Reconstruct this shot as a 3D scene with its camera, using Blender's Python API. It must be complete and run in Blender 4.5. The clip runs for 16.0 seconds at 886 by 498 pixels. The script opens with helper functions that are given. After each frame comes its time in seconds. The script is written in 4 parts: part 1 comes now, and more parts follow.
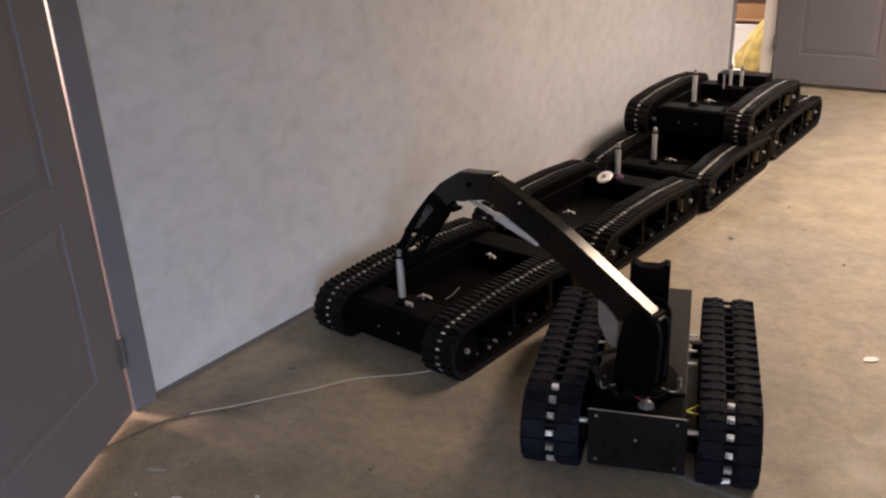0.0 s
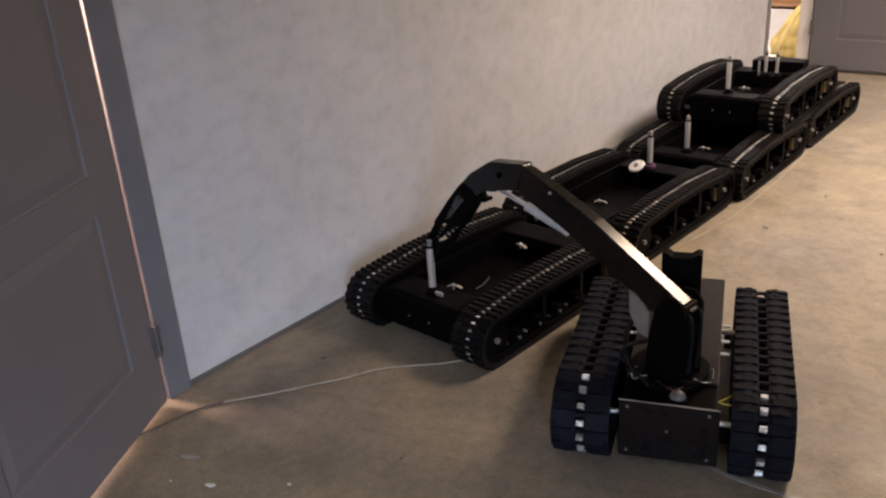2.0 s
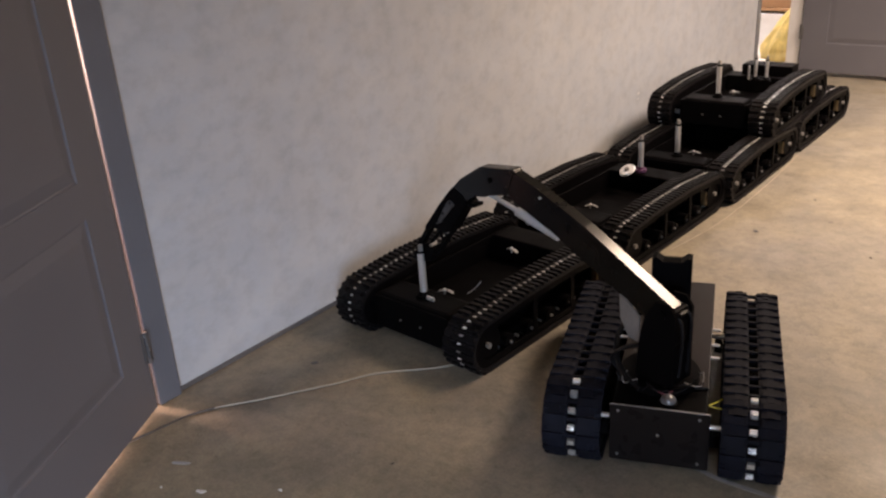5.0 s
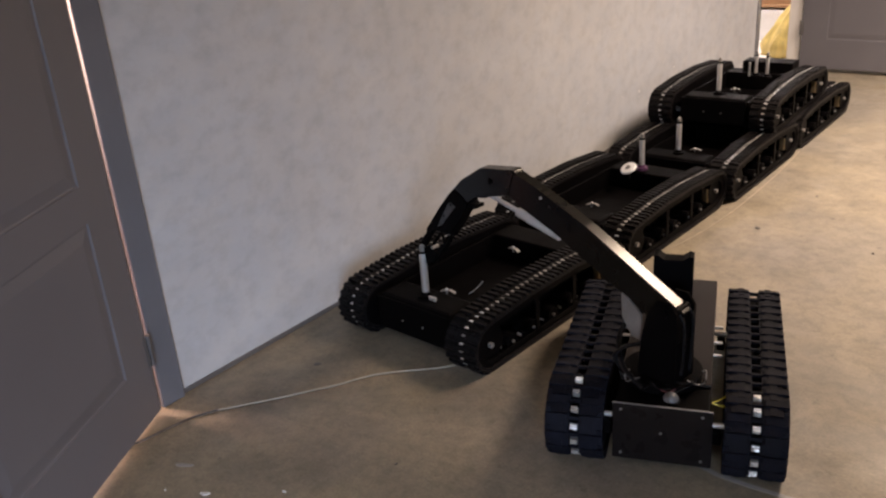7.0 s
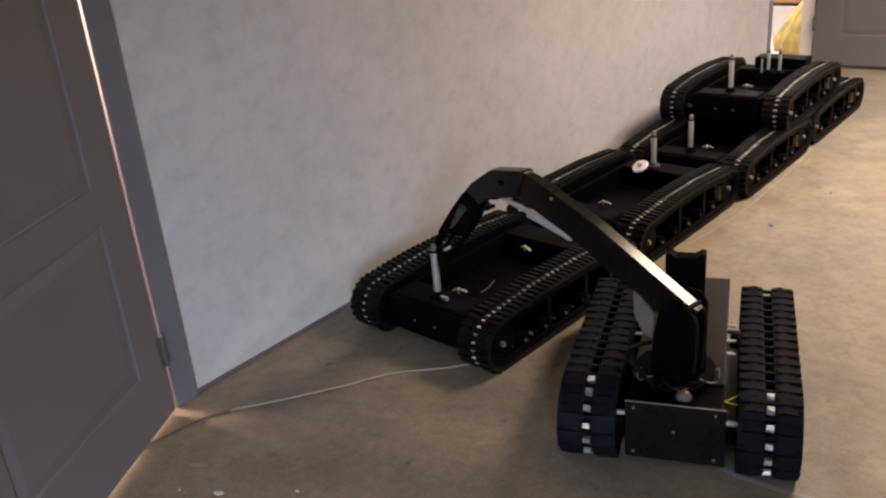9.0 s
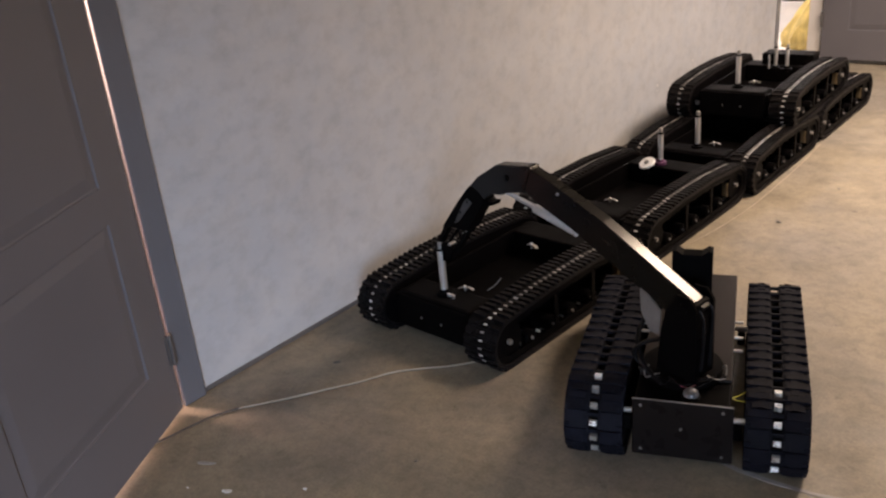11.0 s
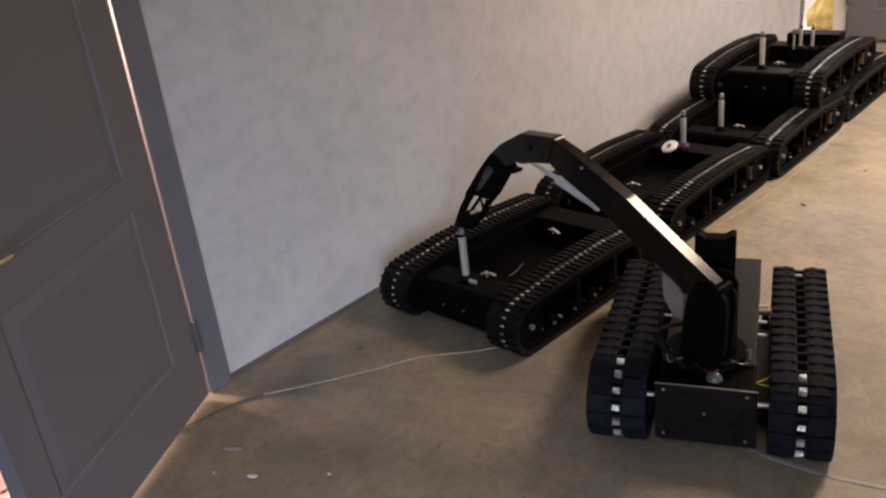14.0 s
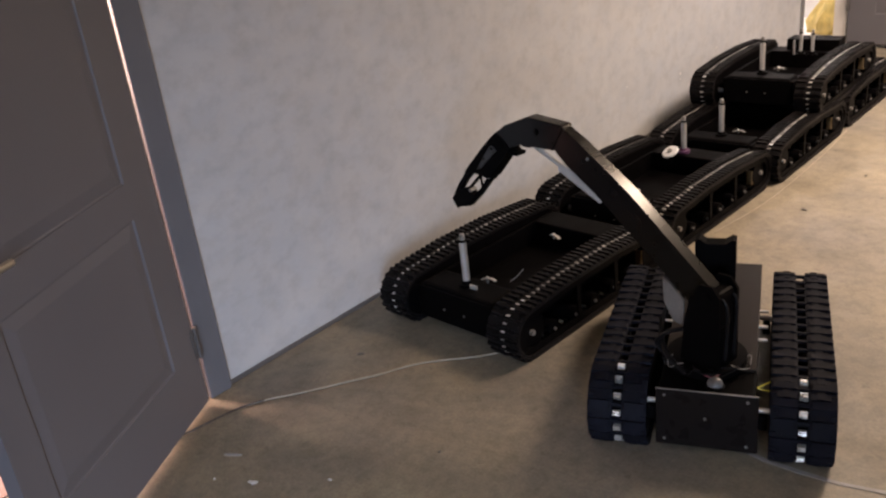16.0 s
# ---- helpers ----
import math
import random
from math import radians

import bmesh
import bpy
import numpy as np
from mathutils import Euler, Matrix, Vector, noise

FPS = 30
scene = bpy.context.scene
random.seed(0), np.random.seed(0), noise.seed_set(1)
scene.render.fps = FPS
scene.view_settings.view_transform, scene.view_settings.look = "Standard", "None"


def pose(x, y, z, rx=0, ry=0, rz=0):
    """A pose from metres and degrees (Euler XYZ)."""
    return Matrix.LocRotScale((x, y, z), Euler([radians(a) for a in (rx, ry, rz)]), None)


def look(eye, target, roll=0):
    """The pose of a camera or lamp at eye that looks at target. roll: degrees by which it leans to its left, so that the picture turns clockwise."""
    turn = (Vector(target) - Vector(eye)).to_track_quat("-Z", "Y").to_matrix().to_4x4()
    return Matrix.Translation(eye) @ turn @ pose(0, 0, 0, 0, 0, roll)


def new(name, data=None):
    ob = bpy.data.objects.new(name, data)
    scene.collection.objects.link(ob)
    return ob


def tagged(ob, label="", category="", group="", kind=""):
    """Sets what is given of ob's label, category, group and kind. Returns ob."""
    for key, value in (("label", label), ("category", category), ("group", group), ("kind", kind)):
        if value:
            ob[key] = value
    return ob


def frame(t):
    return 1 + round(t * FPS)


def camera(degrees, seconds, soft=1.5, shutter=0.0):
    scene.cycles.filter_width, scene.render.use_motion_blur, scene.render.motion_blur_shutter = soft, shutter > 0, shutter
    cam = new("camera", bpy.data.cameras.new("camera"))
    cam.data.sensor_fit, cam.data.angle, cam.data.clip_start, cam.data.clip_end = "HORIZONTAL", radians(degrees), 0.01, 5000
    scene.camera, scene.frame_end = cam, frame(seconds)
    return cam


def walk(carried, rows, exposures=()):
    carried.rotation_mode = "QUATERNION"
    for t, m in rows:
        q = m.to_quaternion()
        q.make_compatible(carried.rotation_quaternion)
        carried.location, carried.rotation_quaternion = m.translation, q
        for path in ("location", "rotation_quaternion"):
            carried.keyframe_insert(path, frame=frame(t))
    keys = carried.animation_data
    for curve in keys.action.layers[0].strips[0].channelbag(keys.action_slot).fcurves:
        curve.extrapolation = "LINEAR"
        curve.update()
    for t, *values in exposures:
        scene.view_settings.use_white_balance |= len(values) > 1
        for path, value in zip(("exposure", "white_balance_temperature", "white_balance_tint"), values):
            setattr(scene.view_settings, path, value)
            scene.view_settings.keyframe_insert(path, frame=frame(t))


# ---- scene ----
# ---------------------------------------------------------------- camera
cam = camera(54.6, 16.0, soft=2.3)
walk(cam, [
    (0, pose(2.3696, -1.4178, 1.5727, 67.32, 2.62, 36.28)),
    (0.5, pose(2.3704, -1.4171, 1.5734, 67.08, 2.65, 36.75)),
    (1, pose(2.3713, -1.4164, 1.5740, 66.91, 2.98, 37.48)),
    (1.5, pose(2.3721, -1.4158, 1.5745, 66.79, 3.28, 37.81)),
    (2, pose(2.3730, -1.4151, 1.5751, 66.70, 3.49, 38.19)),
    (2.5, pose(2.3738, -1.4145, 1.5757, 66.72, 3.82, 38.71)),
    (3, pose(2.3747, -1.4139, 1.5762, 66.92, 3.76, 38.62)),
    (3.5, pose(2.3755, -1.4133, 1.5767, 66.95, 3.55, 38.18)),
    (4, pose(2.3764, -1.4128, 1.5771, 67.03, 3.31, 37.81)),
    (6.5, pose(2.3806, -1.4103, 1.5791, 66.82, 3.84, 37.64)),
    (7, pose(2.3814, -1.4099, 1.5794, 66.91, 4.03, 37.62)),
    (7.5, pose(2.3822, -1.4095, 1.5797, 66.95, 4.20, 37.64)),
    (8, pose(2.3831, -1.4091, 1.5800, 66.86, 4.41, 37.89)),
    (8.5, pose(2.3839, -1.4087, 1.5803, 66.87, 4.59, 38.10)),
    (9, pose(2.3847, -1.4084, 1.5805, 66.90, 4.68, 38.24)),
    (11.5, pose(2.3888, -1.4070, 1.5813, 66.74, 5.23, 38.79)),
    (12, pose(2.3897, -1.4068, 1.5814, 66.68, 5.43, 39.05)),
    (12.5, pose(2.3905, -1.4066, 1.5814, 66.48, 5.70, 39.31)),
    (13, pose(2.3913, -1.4064, 1.5815, 66.28, 5.87, 39.44)),
    (13.5, pose(2.3921, -1.4063, 1.5815, 66.04, 6.01, 39.57)),
    (14, pose(2.3929, -1.4061, 1.5815, 65.97, 6.14, 39.80)),
    (14.5, pose(2.3938, -1.4060, 1.5815, 66.08, 6.27, 40.05)),
    (15, pose(2.3946, -1.4060, 1.5814, 66.11, 6.37, 40.10)),
    (15.5, pose(2.3954, -1.4059, 1.5813, 66.22, 6.45, 40.04)),
    (16, pose(2.3962, -1.4059, 1.5812, 66.36, 6.25, 39.85)),
], exposures=((0, 0.0), (16, 0.0)))

# ---------------------------------------------------------------- world and light
world = bpy.data.worlds.new("world")
scene.world = world
world.use_nodes = True
world.node_tree.nodes["Background"].inputs[0].default_value = (0.6, 0.62, 0.7, 1)
world.node_tree.nodes["Background"].inputs[1].default_value = 0.01


def area_lamp(name, eye, target, size_x, size_y, watts, colour, spread=180):
    data = bpy.data.lights.new(name, "AREA")
    data.shape, data.size, data.size_y = "RECTANGLE", size_x, size_y
    data.energy, data.color, data.spread = watts, colour, radians(spread)
    ob = new(name, data)
    ob.matrix_world = look(eye, target)
    return ob


# unseen corridor ceiling lamps, their spread narrowed to cut off the flattest rays
area_lamp("unseen_ceiling_light", (2.12, 2.80, 2.56), (2.12, 2.801, 0), 0.62, 0.90, 91, (1.0, 0.75, 0.56), 156)
# added to brighten the far wall, floor and door
area_lamp("unseen_ceiling_light", (2.25, 4.40, 2.56), (2.25, 4.401, 0), 0.6, 1.0, 100, (1.0, 0.82, 0.73), 130)
# added weak fill with no known lamp here, lifting the floor near the viewer
area_lamp("unseen_ceiling_light", (2.30, -2.00, 2.56), (2.30, -1.999, 0), 0.6, 1.0, 13, (1.0, 0.86, 0.76), 116)
# added cool fill behind the viewer, source unknown; narrow spread keeps it low
area_lamp("cool_fill", (3.70, -3.34, 1.12), (0.15, -0.20, -0.62), 1.5, 1.5, 41, (0.61, 0.75, 1.0), 64)
# unseen lamps for the lit rooms behind the two doors
area_lamp("back_room_glow", (-2.42, -0.85, 1.15), (-1.0, -0.85, 1.05), 1.1, 1.1, 240, (1.0, 0.66, 0.55))
area_lamp("closet_light", (-0.1, 6.7, 2.4), (-0.1, 6.701, 0), 0.6, 0.6, 84, (1.0, 0.88, 0.86))


# ---------------------------------------------------------------- materials
def mat(name, colour, rough=0.6, metal=0.0, vary=0.15, scale=8.0, fine=120.0, bump=0.15, spec=0.5, rand=0.0, coat=0.0, stretch=(1, 1, 1)):
    """A surface with large blotches, fine grain and relief, in metres of the object's own space."""
    m = bpy.data.materials.new(name)
    m.use_nodes = True
    nt = m.node_tree
    b = nt.nodes["Principled BSDF"]
    L = nt.links.new
    co = nt.nodes.new("ShaderNodeTexCoord")
    mp = nt.nodes.new("ShaderNodeMapping")
    mp.inputs["Scale"].default_value = stretch
    L(co.outputs["Object"], mp.inputs["Vector"])
    n1 = nt.nodes.new("ShaderNodeTexNoise")
    n1.inputs["Scale"].default_value, n1.inputs["Detail"].default_value = scale, 5
    n2 = nt.nodes.new("ShaderNodeTexNoise")
    n2.inputs["Scale"].default_value, n2.inputs["Detail"].default_value = fine, 3
    for n in (n1, n2):
        L(mp.outputs["Vector"], n.inputs["Vector"])
    mix = nt.nodes.new("ShaderNodeMath")
    mix.operation = "MULTIPLY_ADD"
    mix.inputs[1].default_value = 0.35
    L(n2.outputs["Fac"], mix.inputs[0])
    L(n1.outputs["Fac"], mix.inputs[2])
    ramp = nt.nodes.new("ShaderNodeMapRange")
    ramp.inputs["From Min"].default_value, ramp.inputs["From Max"].default_value = 0.4, 0.95
    ramp.inputs["To Min"].default_value, ramp.inputs["To Max"].default_value = 1 - vary, 1 + vary
    L(mix.outputs[0], ramp.inputs["Value"])
    value = ramp.outputs["Result"]
    if rand:
        info = nt.nodes.new("ShaderNodeObjectInfo")
        rr = nt.nodes.new("ShaderNodeMapRange")
        rr.inputs["To Min"].default_value, rr.inputs["To Max"].default_value = 1 - rand, 1 + rand
        L(info.outputs["Random"], rr.inputs["Value"])
        mul = nt.nodes.new("ShaderNodeMath")
        mul.operation = "MULTIPLY"
        L(value, mul.inputs[0])
        L(rr.outputs["Result"], mul.inputs[1])
        value = mul.outputs[0]
    col = nt.nodes.new("ShaderNodeVectorMath")
    col.operation = "SCALE"
    col.inputs[0].default_value = colour
    L(value, col.inputs["Scale"])
    L(col.outputs["Vector"], b.inputs["Base Color"])
    rg = nt.nodes.new("ShaderNodeMapRange")
    rg.inputs["To Min"].default_value, rg.inputs["To Max"].default_value = max(rough - 0.12, 0.03), min(rough + 0.12, 1)
    L(n1.outputs["Fac"], rg.inputs["Value"])
    L(rg.outputs["Result"], b.inputs["Roughness"])
    b.inputs["Metallic"].default_value = metal
    b.inputs["Specular IOR Level"].default_value = spec
    b.inputs["Coat Weight"].default_value = coat
    b.inputs["Coat Roughness"].default_value = 0.16
    if bump:
        bp = nt.nodes.new("ShaderNodeBump")
        bp.inputs["Strength"].default_value, bp.inputs["Distance"].default_value = bump, 0.004
        L(n2.outputs["Fac"], bp.inputs["Height"])
        L(bp.outputs["Normal"], b.inputs["Normal"])
    return m


def wallpaper():
    """Grey vinyl wall covering: cloudy mottle, small darker flecks, faint vertical drag."""
    m = mat("mottled_wall_vinyl", (0.480, 0.49, 0.515), 0.62, 0, 0.035, 3.0, 60, 0.05, stretch=(1, 0.6, 1))
    nt = m.node_tree
    L = nt.links.new
    co = nt.nodes.new("ShaderNodeTexCoord")
    mp = nt.nodes.new("ShaderNodeMapping")
    mp.inputs["Scale"].default_value = (1, 0.6, 0.8)
    L(co.outputs["Object"], mp.inputs["Vector"])
    flecks = nt.nodes.new("ShaderNodeTexNoise")
    flecks.inputs["Scale"].default_value, flecks.inputs["Detail"].default_value = 17, 5
    flecks.inputs["Roughness"].default_value = 0.62
    L(mp.outputs["Vector"], flecks.inputs["Vector"])
    big = nt.nodes.new("ShaderNodeTexNoise")
    big.inputs["Scale"].default_value, big.inputs["Detail"].default_value = 7, 4
    L(mp.outputs["Vector"], big.inputs["Vector"])
    r = nt.nodes.new("ShaderNodeMapRange")
    r.inputs["From Min"].default_value, r.inputs["From Max"].default_value = 0.32, 0.54
    r.inputs["To Min"].default_value, r.inputs["To Max"].default_value = 0.89, 1.02
    L(flecks.outputs["Fac"], r.inputs["Value"])
    r2 = nt.nodes.new("ShaderNodeMapRange")
    r2.inputs["From Min"].default_value, r2.inputs["From Max"].default_value = 0.3, 0.7
    r2.inputs["To Min"].default_value, r2.inputs["To Max"].default_value = 0.945, 1.045
    L(big.outputs["Fac"], r2.inputs["Value"])
    mul = nt.nodes.new("ShaderNodeMath")
    mul.operation = "MULTIPLY"
    L(r.outputs["Result"], mul.inputs[0])
    L(r2.outputs["Result"], mul.inputs[1])
    b = nt.nodes["Principled BSDF"]
    old = b.inputs["Base Color"].links[0].from_socket
    sc = nt.nodes.new("ShaderNodeVectorMath")
    sc.operation = "SCALE"
    L(old, sc.inputs[0])
    L(mul.outputs[0], sc.inputs["Scale"])
    cloud = nt.nodes.new("ShaderNodeTexNoise")
    cloud.inputs["Scale"].default_value, cloud.inputs["Detail"].default_value = 11, 6
    cloud.inputs["Roughness"].default_value = 0.65
    L(mp.outputs["Vector"], cloud.inputs["Vector"])
    cr = nt.nodes.new("ShaderNodeMapRange")
    cr.inputs["From Min"].default_value, cr.inputs["From Max"].default_value = 0.36, 0.60
    L(cloud.outputs["Fac"], cr.inputs["Value"])
    tint = nt.nodes.new("ShaderNodeMix")
    tint.data_type = "RGBA"
    tint.inputs["A"].default_value = (0.95, 0.97, 0.99, 1)
    tint.inputs["B"].default_value = (1.02, 1.01, 0.99, 1)
    L(cr.outputs["Result"], tint.inputs["Factor"])
    both = nt.nodes.new("ShaderNodeVectorMath")
    both.operation = "MULTIPLY"
    L(sc.outputs["Vector"], both.inputs[0])
    L(tint.outputs["Result"], both.inputs[1])
    L(both.outputs["Vector"], b.inputs["Base Color"])
    return m


def floor_material():
    """Worn tan concrete with dark dirt patches, fine grit and scuffs."""
    m = bpy.data.materials.new("worn_tan_concrete")
    m.use_nodes = True
    nt = m.node_tree
    b = nt.nodes["Principled BSDF"]
    L = nt.links.new
    co = nt.nodes.new("ShaderNodeTexCoord")

    def noise_map(scale, detail, lo, hi, a, z, rough=0.55):
        n = nt.nodes.new("ShaderNodeTexNoise")
        n.inputs["Scale"].default_value, n.inputs["Detail"].default_value = scale, detail
        n.inputs["Roughness"].default_value = rough
        L(co.outputs["Object"], n.inputs["Vector"])
        r = nt.nodes.new("ShaderNodeMapRange")
        r.inputs["From Min"].default_value, r.inputs["From Max"].default_value = lo, hi
        r.inputs["To Min"].default_value, r.inputs["To Max"].default_value = a, z
        L(n.outputs["Fac"], r.inputs["Value"])
        return n, r.outputs["Result"]

    _, large = noise_map(1.6, 9, 0.35, 0.65, 0.0, 1.0)
    _, mid = noise_map(7, 9, 0.3, 0.62, 0.79, 1.06, 0.68)
    grit, small = noise_map(110, 5, 0.3, 0.7, 0.86, 1.12)
    _, spots = noise_map(15, 4, 0.26, 0.36, 0.60, 1.0, 0.6)
    _, smear = noise_map(3.2, 10, 0.34, 0.60, 0.84, 1.05, 0.72)
    _, blot = noise_map(24, 6, 0.34, 0.56, 0.82, 1.06, 0.7)
    _, chips = noise_map(62, 3, 0.70, 0.76, 1.0, 1.22, 0.5)
    mix = nt.nodes.new("ShaderNodeMix")
    mix.data_type = "RGBA"
    mix.inputs["A"].default_value = (0.204, 0.179, 0.143, 1)
    mix.inputs["B"].default_value = (0.238, 0.200, 0.138, 1)
    L(large, mix.inputs["Factor"])
    out = mix.outputs["Result"]
    for v in (mid, small, spots, smear, blot, chips):
        s = nt.nodes.new("ShaderNodeVectorMath")
        s.operation = "SCALE"
        L(out, s.inputs[0])
        L(v, s.inputs["Scale"])
        out = s.outputs["Vector"]
    L(out, b.inputs["Base Color"])
    _, rg = noise_map(5, 5, 0.3, 0.7, 0.42, 0.68)
    L(rg, b.inputs["Roughness"])
    bp = nt.nodes.new("ShaderNodeBump")
    bp.inputs["Strength"].default_value, bp.inputs["Distance"].default_value = 0.18, 0.003
    L(grit.outputs["Fac"], bp.inputs["Height"])
    L(bp.outputs["Normal"], b.inputs["Normal"])
    return m


M_WALL = wallpaper()
M_FLOOR = floor_material()
M_PLAIN = mat("painted_plaster", (0.52, 0.50, 0.47), 0.7, 0, 0.06, 3, 90, 0.1)
M_CEIL = mat("ceiling_paint", (0.7, 0.69, 0.66), 0.8, 0, 0.04, 3, 90, 0.1)
M_DOOR = mat("grey_door_paint", (0.124, 0.120, 0.134), 0.5, 0, 0.06, 3, 220, 0.06)
M_CASING = mat("blue_grey_casing_paint", (0.125, 0.130, 0.150), 0.45, 0, 0.08, 5, 160, 0.06)
M_WHITE = mat("white_jamb_paint", (0.74, 0.71, 0.68), 0.5, 0, 0.05, 4, 120, 0.05)
M_PINK = mat("back_room_paint", (0.82, 0.75, 0.72), 0.7, 0, 0.04, 3, 90, 0.08)
M_BACKFLOOR = mat("pinkish_vinyl_floor", (0.20, 0.105, 0.085), 0.6, 0, 0.08, 4, 120, 0.05)
M_BASE = mat("dark_baseboard_vinyl", (0.10, 0.095, 0.095), 0.5, 0, 0.2, 6, 120, 0.1)
M_BLACK = mat("black_powder_coat", (0.0023, 0.0020, 0.0022), 0.5, 0, 0.3, 12, 300, 0.1, spec=0.03)
M_GLOSS = mat("glossy_black_panel", (0.0072, 0.0056, 0.0056), 0.30, 0, 0.25, 14, 260, 0.04, spec=0.14)
M_DECK = mat("brown_black_deck", (0.015, 0.0118, 0.0102), 0.42, 0, 0.2, 12, 240, 0.06, spec=0.12)
M_BOOM = mat("black_satin_boom_paint", (0.0022, 0.0020, 0.0021), 0.30, 0, 0.3, 22, 260, 0.04, spec=0.06, coat=0.55)
M_RUBBER = mat("black_track_rubber", (0.0064, 0.0055, 0.0058), 0.50, 0, 0.4, 30, 240, 0.35, rand=0.3, spec=0.11)
# near track rubber, the blue of the cool light put into its colour
M_RUBBER2 = mat("cool_lit_track_rubber", (0.0062, 0.0066, 0.0108), 0.66, 0, 0.4, 30, 240, 0.35, rand=0.25, spec=0.09)
M_STEEL = mat("bright_drive_link_steel", (0.84, 0.82, 0.79), 0.34, 0.5, 0.3, 60, 400, 0.15, rand=0.6)
M_ALU = mat("brushed_aluminium", (0.66, 0.65, 0.64), 0.38, 0.75, 0.1, 30, 300, 0.08, stretch=(1, 1, 0.1))
M_DULL = mat("dull_grey_metal", (0.30, 0.29, 0.28), 0.5, 0.7, 0.2, 25, 200, 0.1)
M_RODPAINT = mat("pale_actuator_tube", (0.62, 0.60, 0.58), 0.4, 0.3, 0.08, 20, 200, 0.04)
M_BRASS = mat("tarnished_brass", (0.26, 0.20, 0.12), 0.4, 0.8, 0.2, 25, 200, 0.1)
M_PLATE = mat("dull_dark_metal_plate", (0.085, 0.083, 0.086), 0.5, 0.6, 0.35, 40, 240, 0.1)
M_NICKEL = mat("worn_nickel_handle", (0.42, 0.37, 0.30), 0.35, 0.8, 0.15, 25, 200, 0.05)
M_PLASTIC = mat("white_plastic", (0.72, 0.72, 0.73), 0.4, 0, 0.05, 20, 200, 0.03)
M_PURPLE = mat("purple_anodised_base", (0.11, 0.045, 0.10), 0.4, 0.4, 0.15, 20, 200, 0.05)
M_CABLE = mat("pale_cable_jacket", (0.30, 0.255, 0.19), 0.55, 0, 0.2, 15, 200, 0.05)
M_DARKCABLE = mat("dark_cable_jacket", (0.006, 0.0055, 0.006), 0.5, 0, 0.2, 15, 200, 0.05, spec=0.12)
M_DIRTYCABLE = mat("dirty_brown_cable_jacket", (0.075, 0.06, 0.05), 0.6, 0, 0.35, 25, 200, 0.1)
M_YELLOW = mat("yellow_wire", (0.55, 0.47, 0.05), 0.45, 0, 0.1, 15, 200, 0.0)
M_RED = mat("red_wire", (0.12, 0.02, 0.03), 0.45, 0, 0.1, 15, 200, 0.0)
M_CARD = mat("brown_cardboard", (0.36, 0.21, 0.11), 0.75, 0, 0.12, 10, 160, 0.15)
M_BAG = mat("yellow_plastic_bag", (0.60, 0.46, 0.15), 0.4, 0, 0.35, 14, 60, 0.4, stretch=(1.6, 1.6, 0.4))
M_PAPER = mat("white_paper_scrap", (0.62, 0.62, 0.62), 0.7, 0, 0.08, 30, 200, 0.1)
M_LENS = mat("clear_dome_plastic", (0.09, 0.09, 0.095), 0.16, 0.0, 0.3, 60, 260, 0.25)
M_TAPE = mat("scuffed_floor_tape", (0.27, 0.26, 0.25), 0.55, 0, 0.25, 20, 150, 0.1)


# ---------------------------------------------------------------- mesh helpers
def part(name, bm, material, parent=None, label="", m=None, smooth=False):
    me = bpy.data.meshes.new(name)
    bmesh.ops.recalc_face_normals(bm, faces=bm.faces)
    bm.to_mesh(me)
    bm.free()
    me.materials.append(material)
    if smooth:
        me.shade_smooth()
        me.set_sharp_from_angle(angle=radians(38))
    ob = new(name, me)
    if parent is not None:
        ob.parent = parent
    if m is not None:
        ob.matrix_basis = m
    if label:
        tagged(ob, label)
    return ob


def again(name, ob, parent, m):
    """Another object on the same mesh."""
    o = new(name, ob.data)
    o.parent = parent
    o.matrix_basis = m
    return o


def thing(name, label, category, m=None, group="", kind=""):
    e = new(name)
    e.empty_display_size = 0.1
    if m is not None:
        e.matrix_basis = m
    return tagged(e, label, category, group, kind)


def box(bm, lo, hi, bevel=0.0, m=None, seg=2):
    lo, hi = Vector(lo), Vector(hi)
    mm = Matrix.LocRotScale((lo + hi) / 2, None, hi - lo)
    r = bmesh.ops.create_cube(bm, size=1, matrix=(m @ mm) if m is not None else mm)
    if bevel:
        edges = {e for v in r["verts"] for e in v.link_edges}
        bmesh.ops.bevel(bm, geom=list(edges), offset=bevel, segments=seg, affect="EDGES", profile=0.5)
    return bm


def rod(bm, a, b, r, seg=12, r2=None):
    a, b = Vector(a), Vector(b)
    d = b - a
    q = d.to_track_quat("Z", "Y").to_matrix().to_4x4()
    bmesh.ops.create_cone(bm, cap_ends=True, segments=seg, radius1=r, radius2=r if r2 is None else r2, depth=d.length, matrix=Matrix.Translation((a + b) / 2) @ q)
    return bm


def ball(bm, c, r, seg=14, squash=1.0):
    bmesh.ops.create_uvsphere(bm, u_segments=seg, v_segments=seg // 2 + 2, radius=r, matrix=Matrix.LocRotScale(c, None, (1, 1, squash)))
    return bm


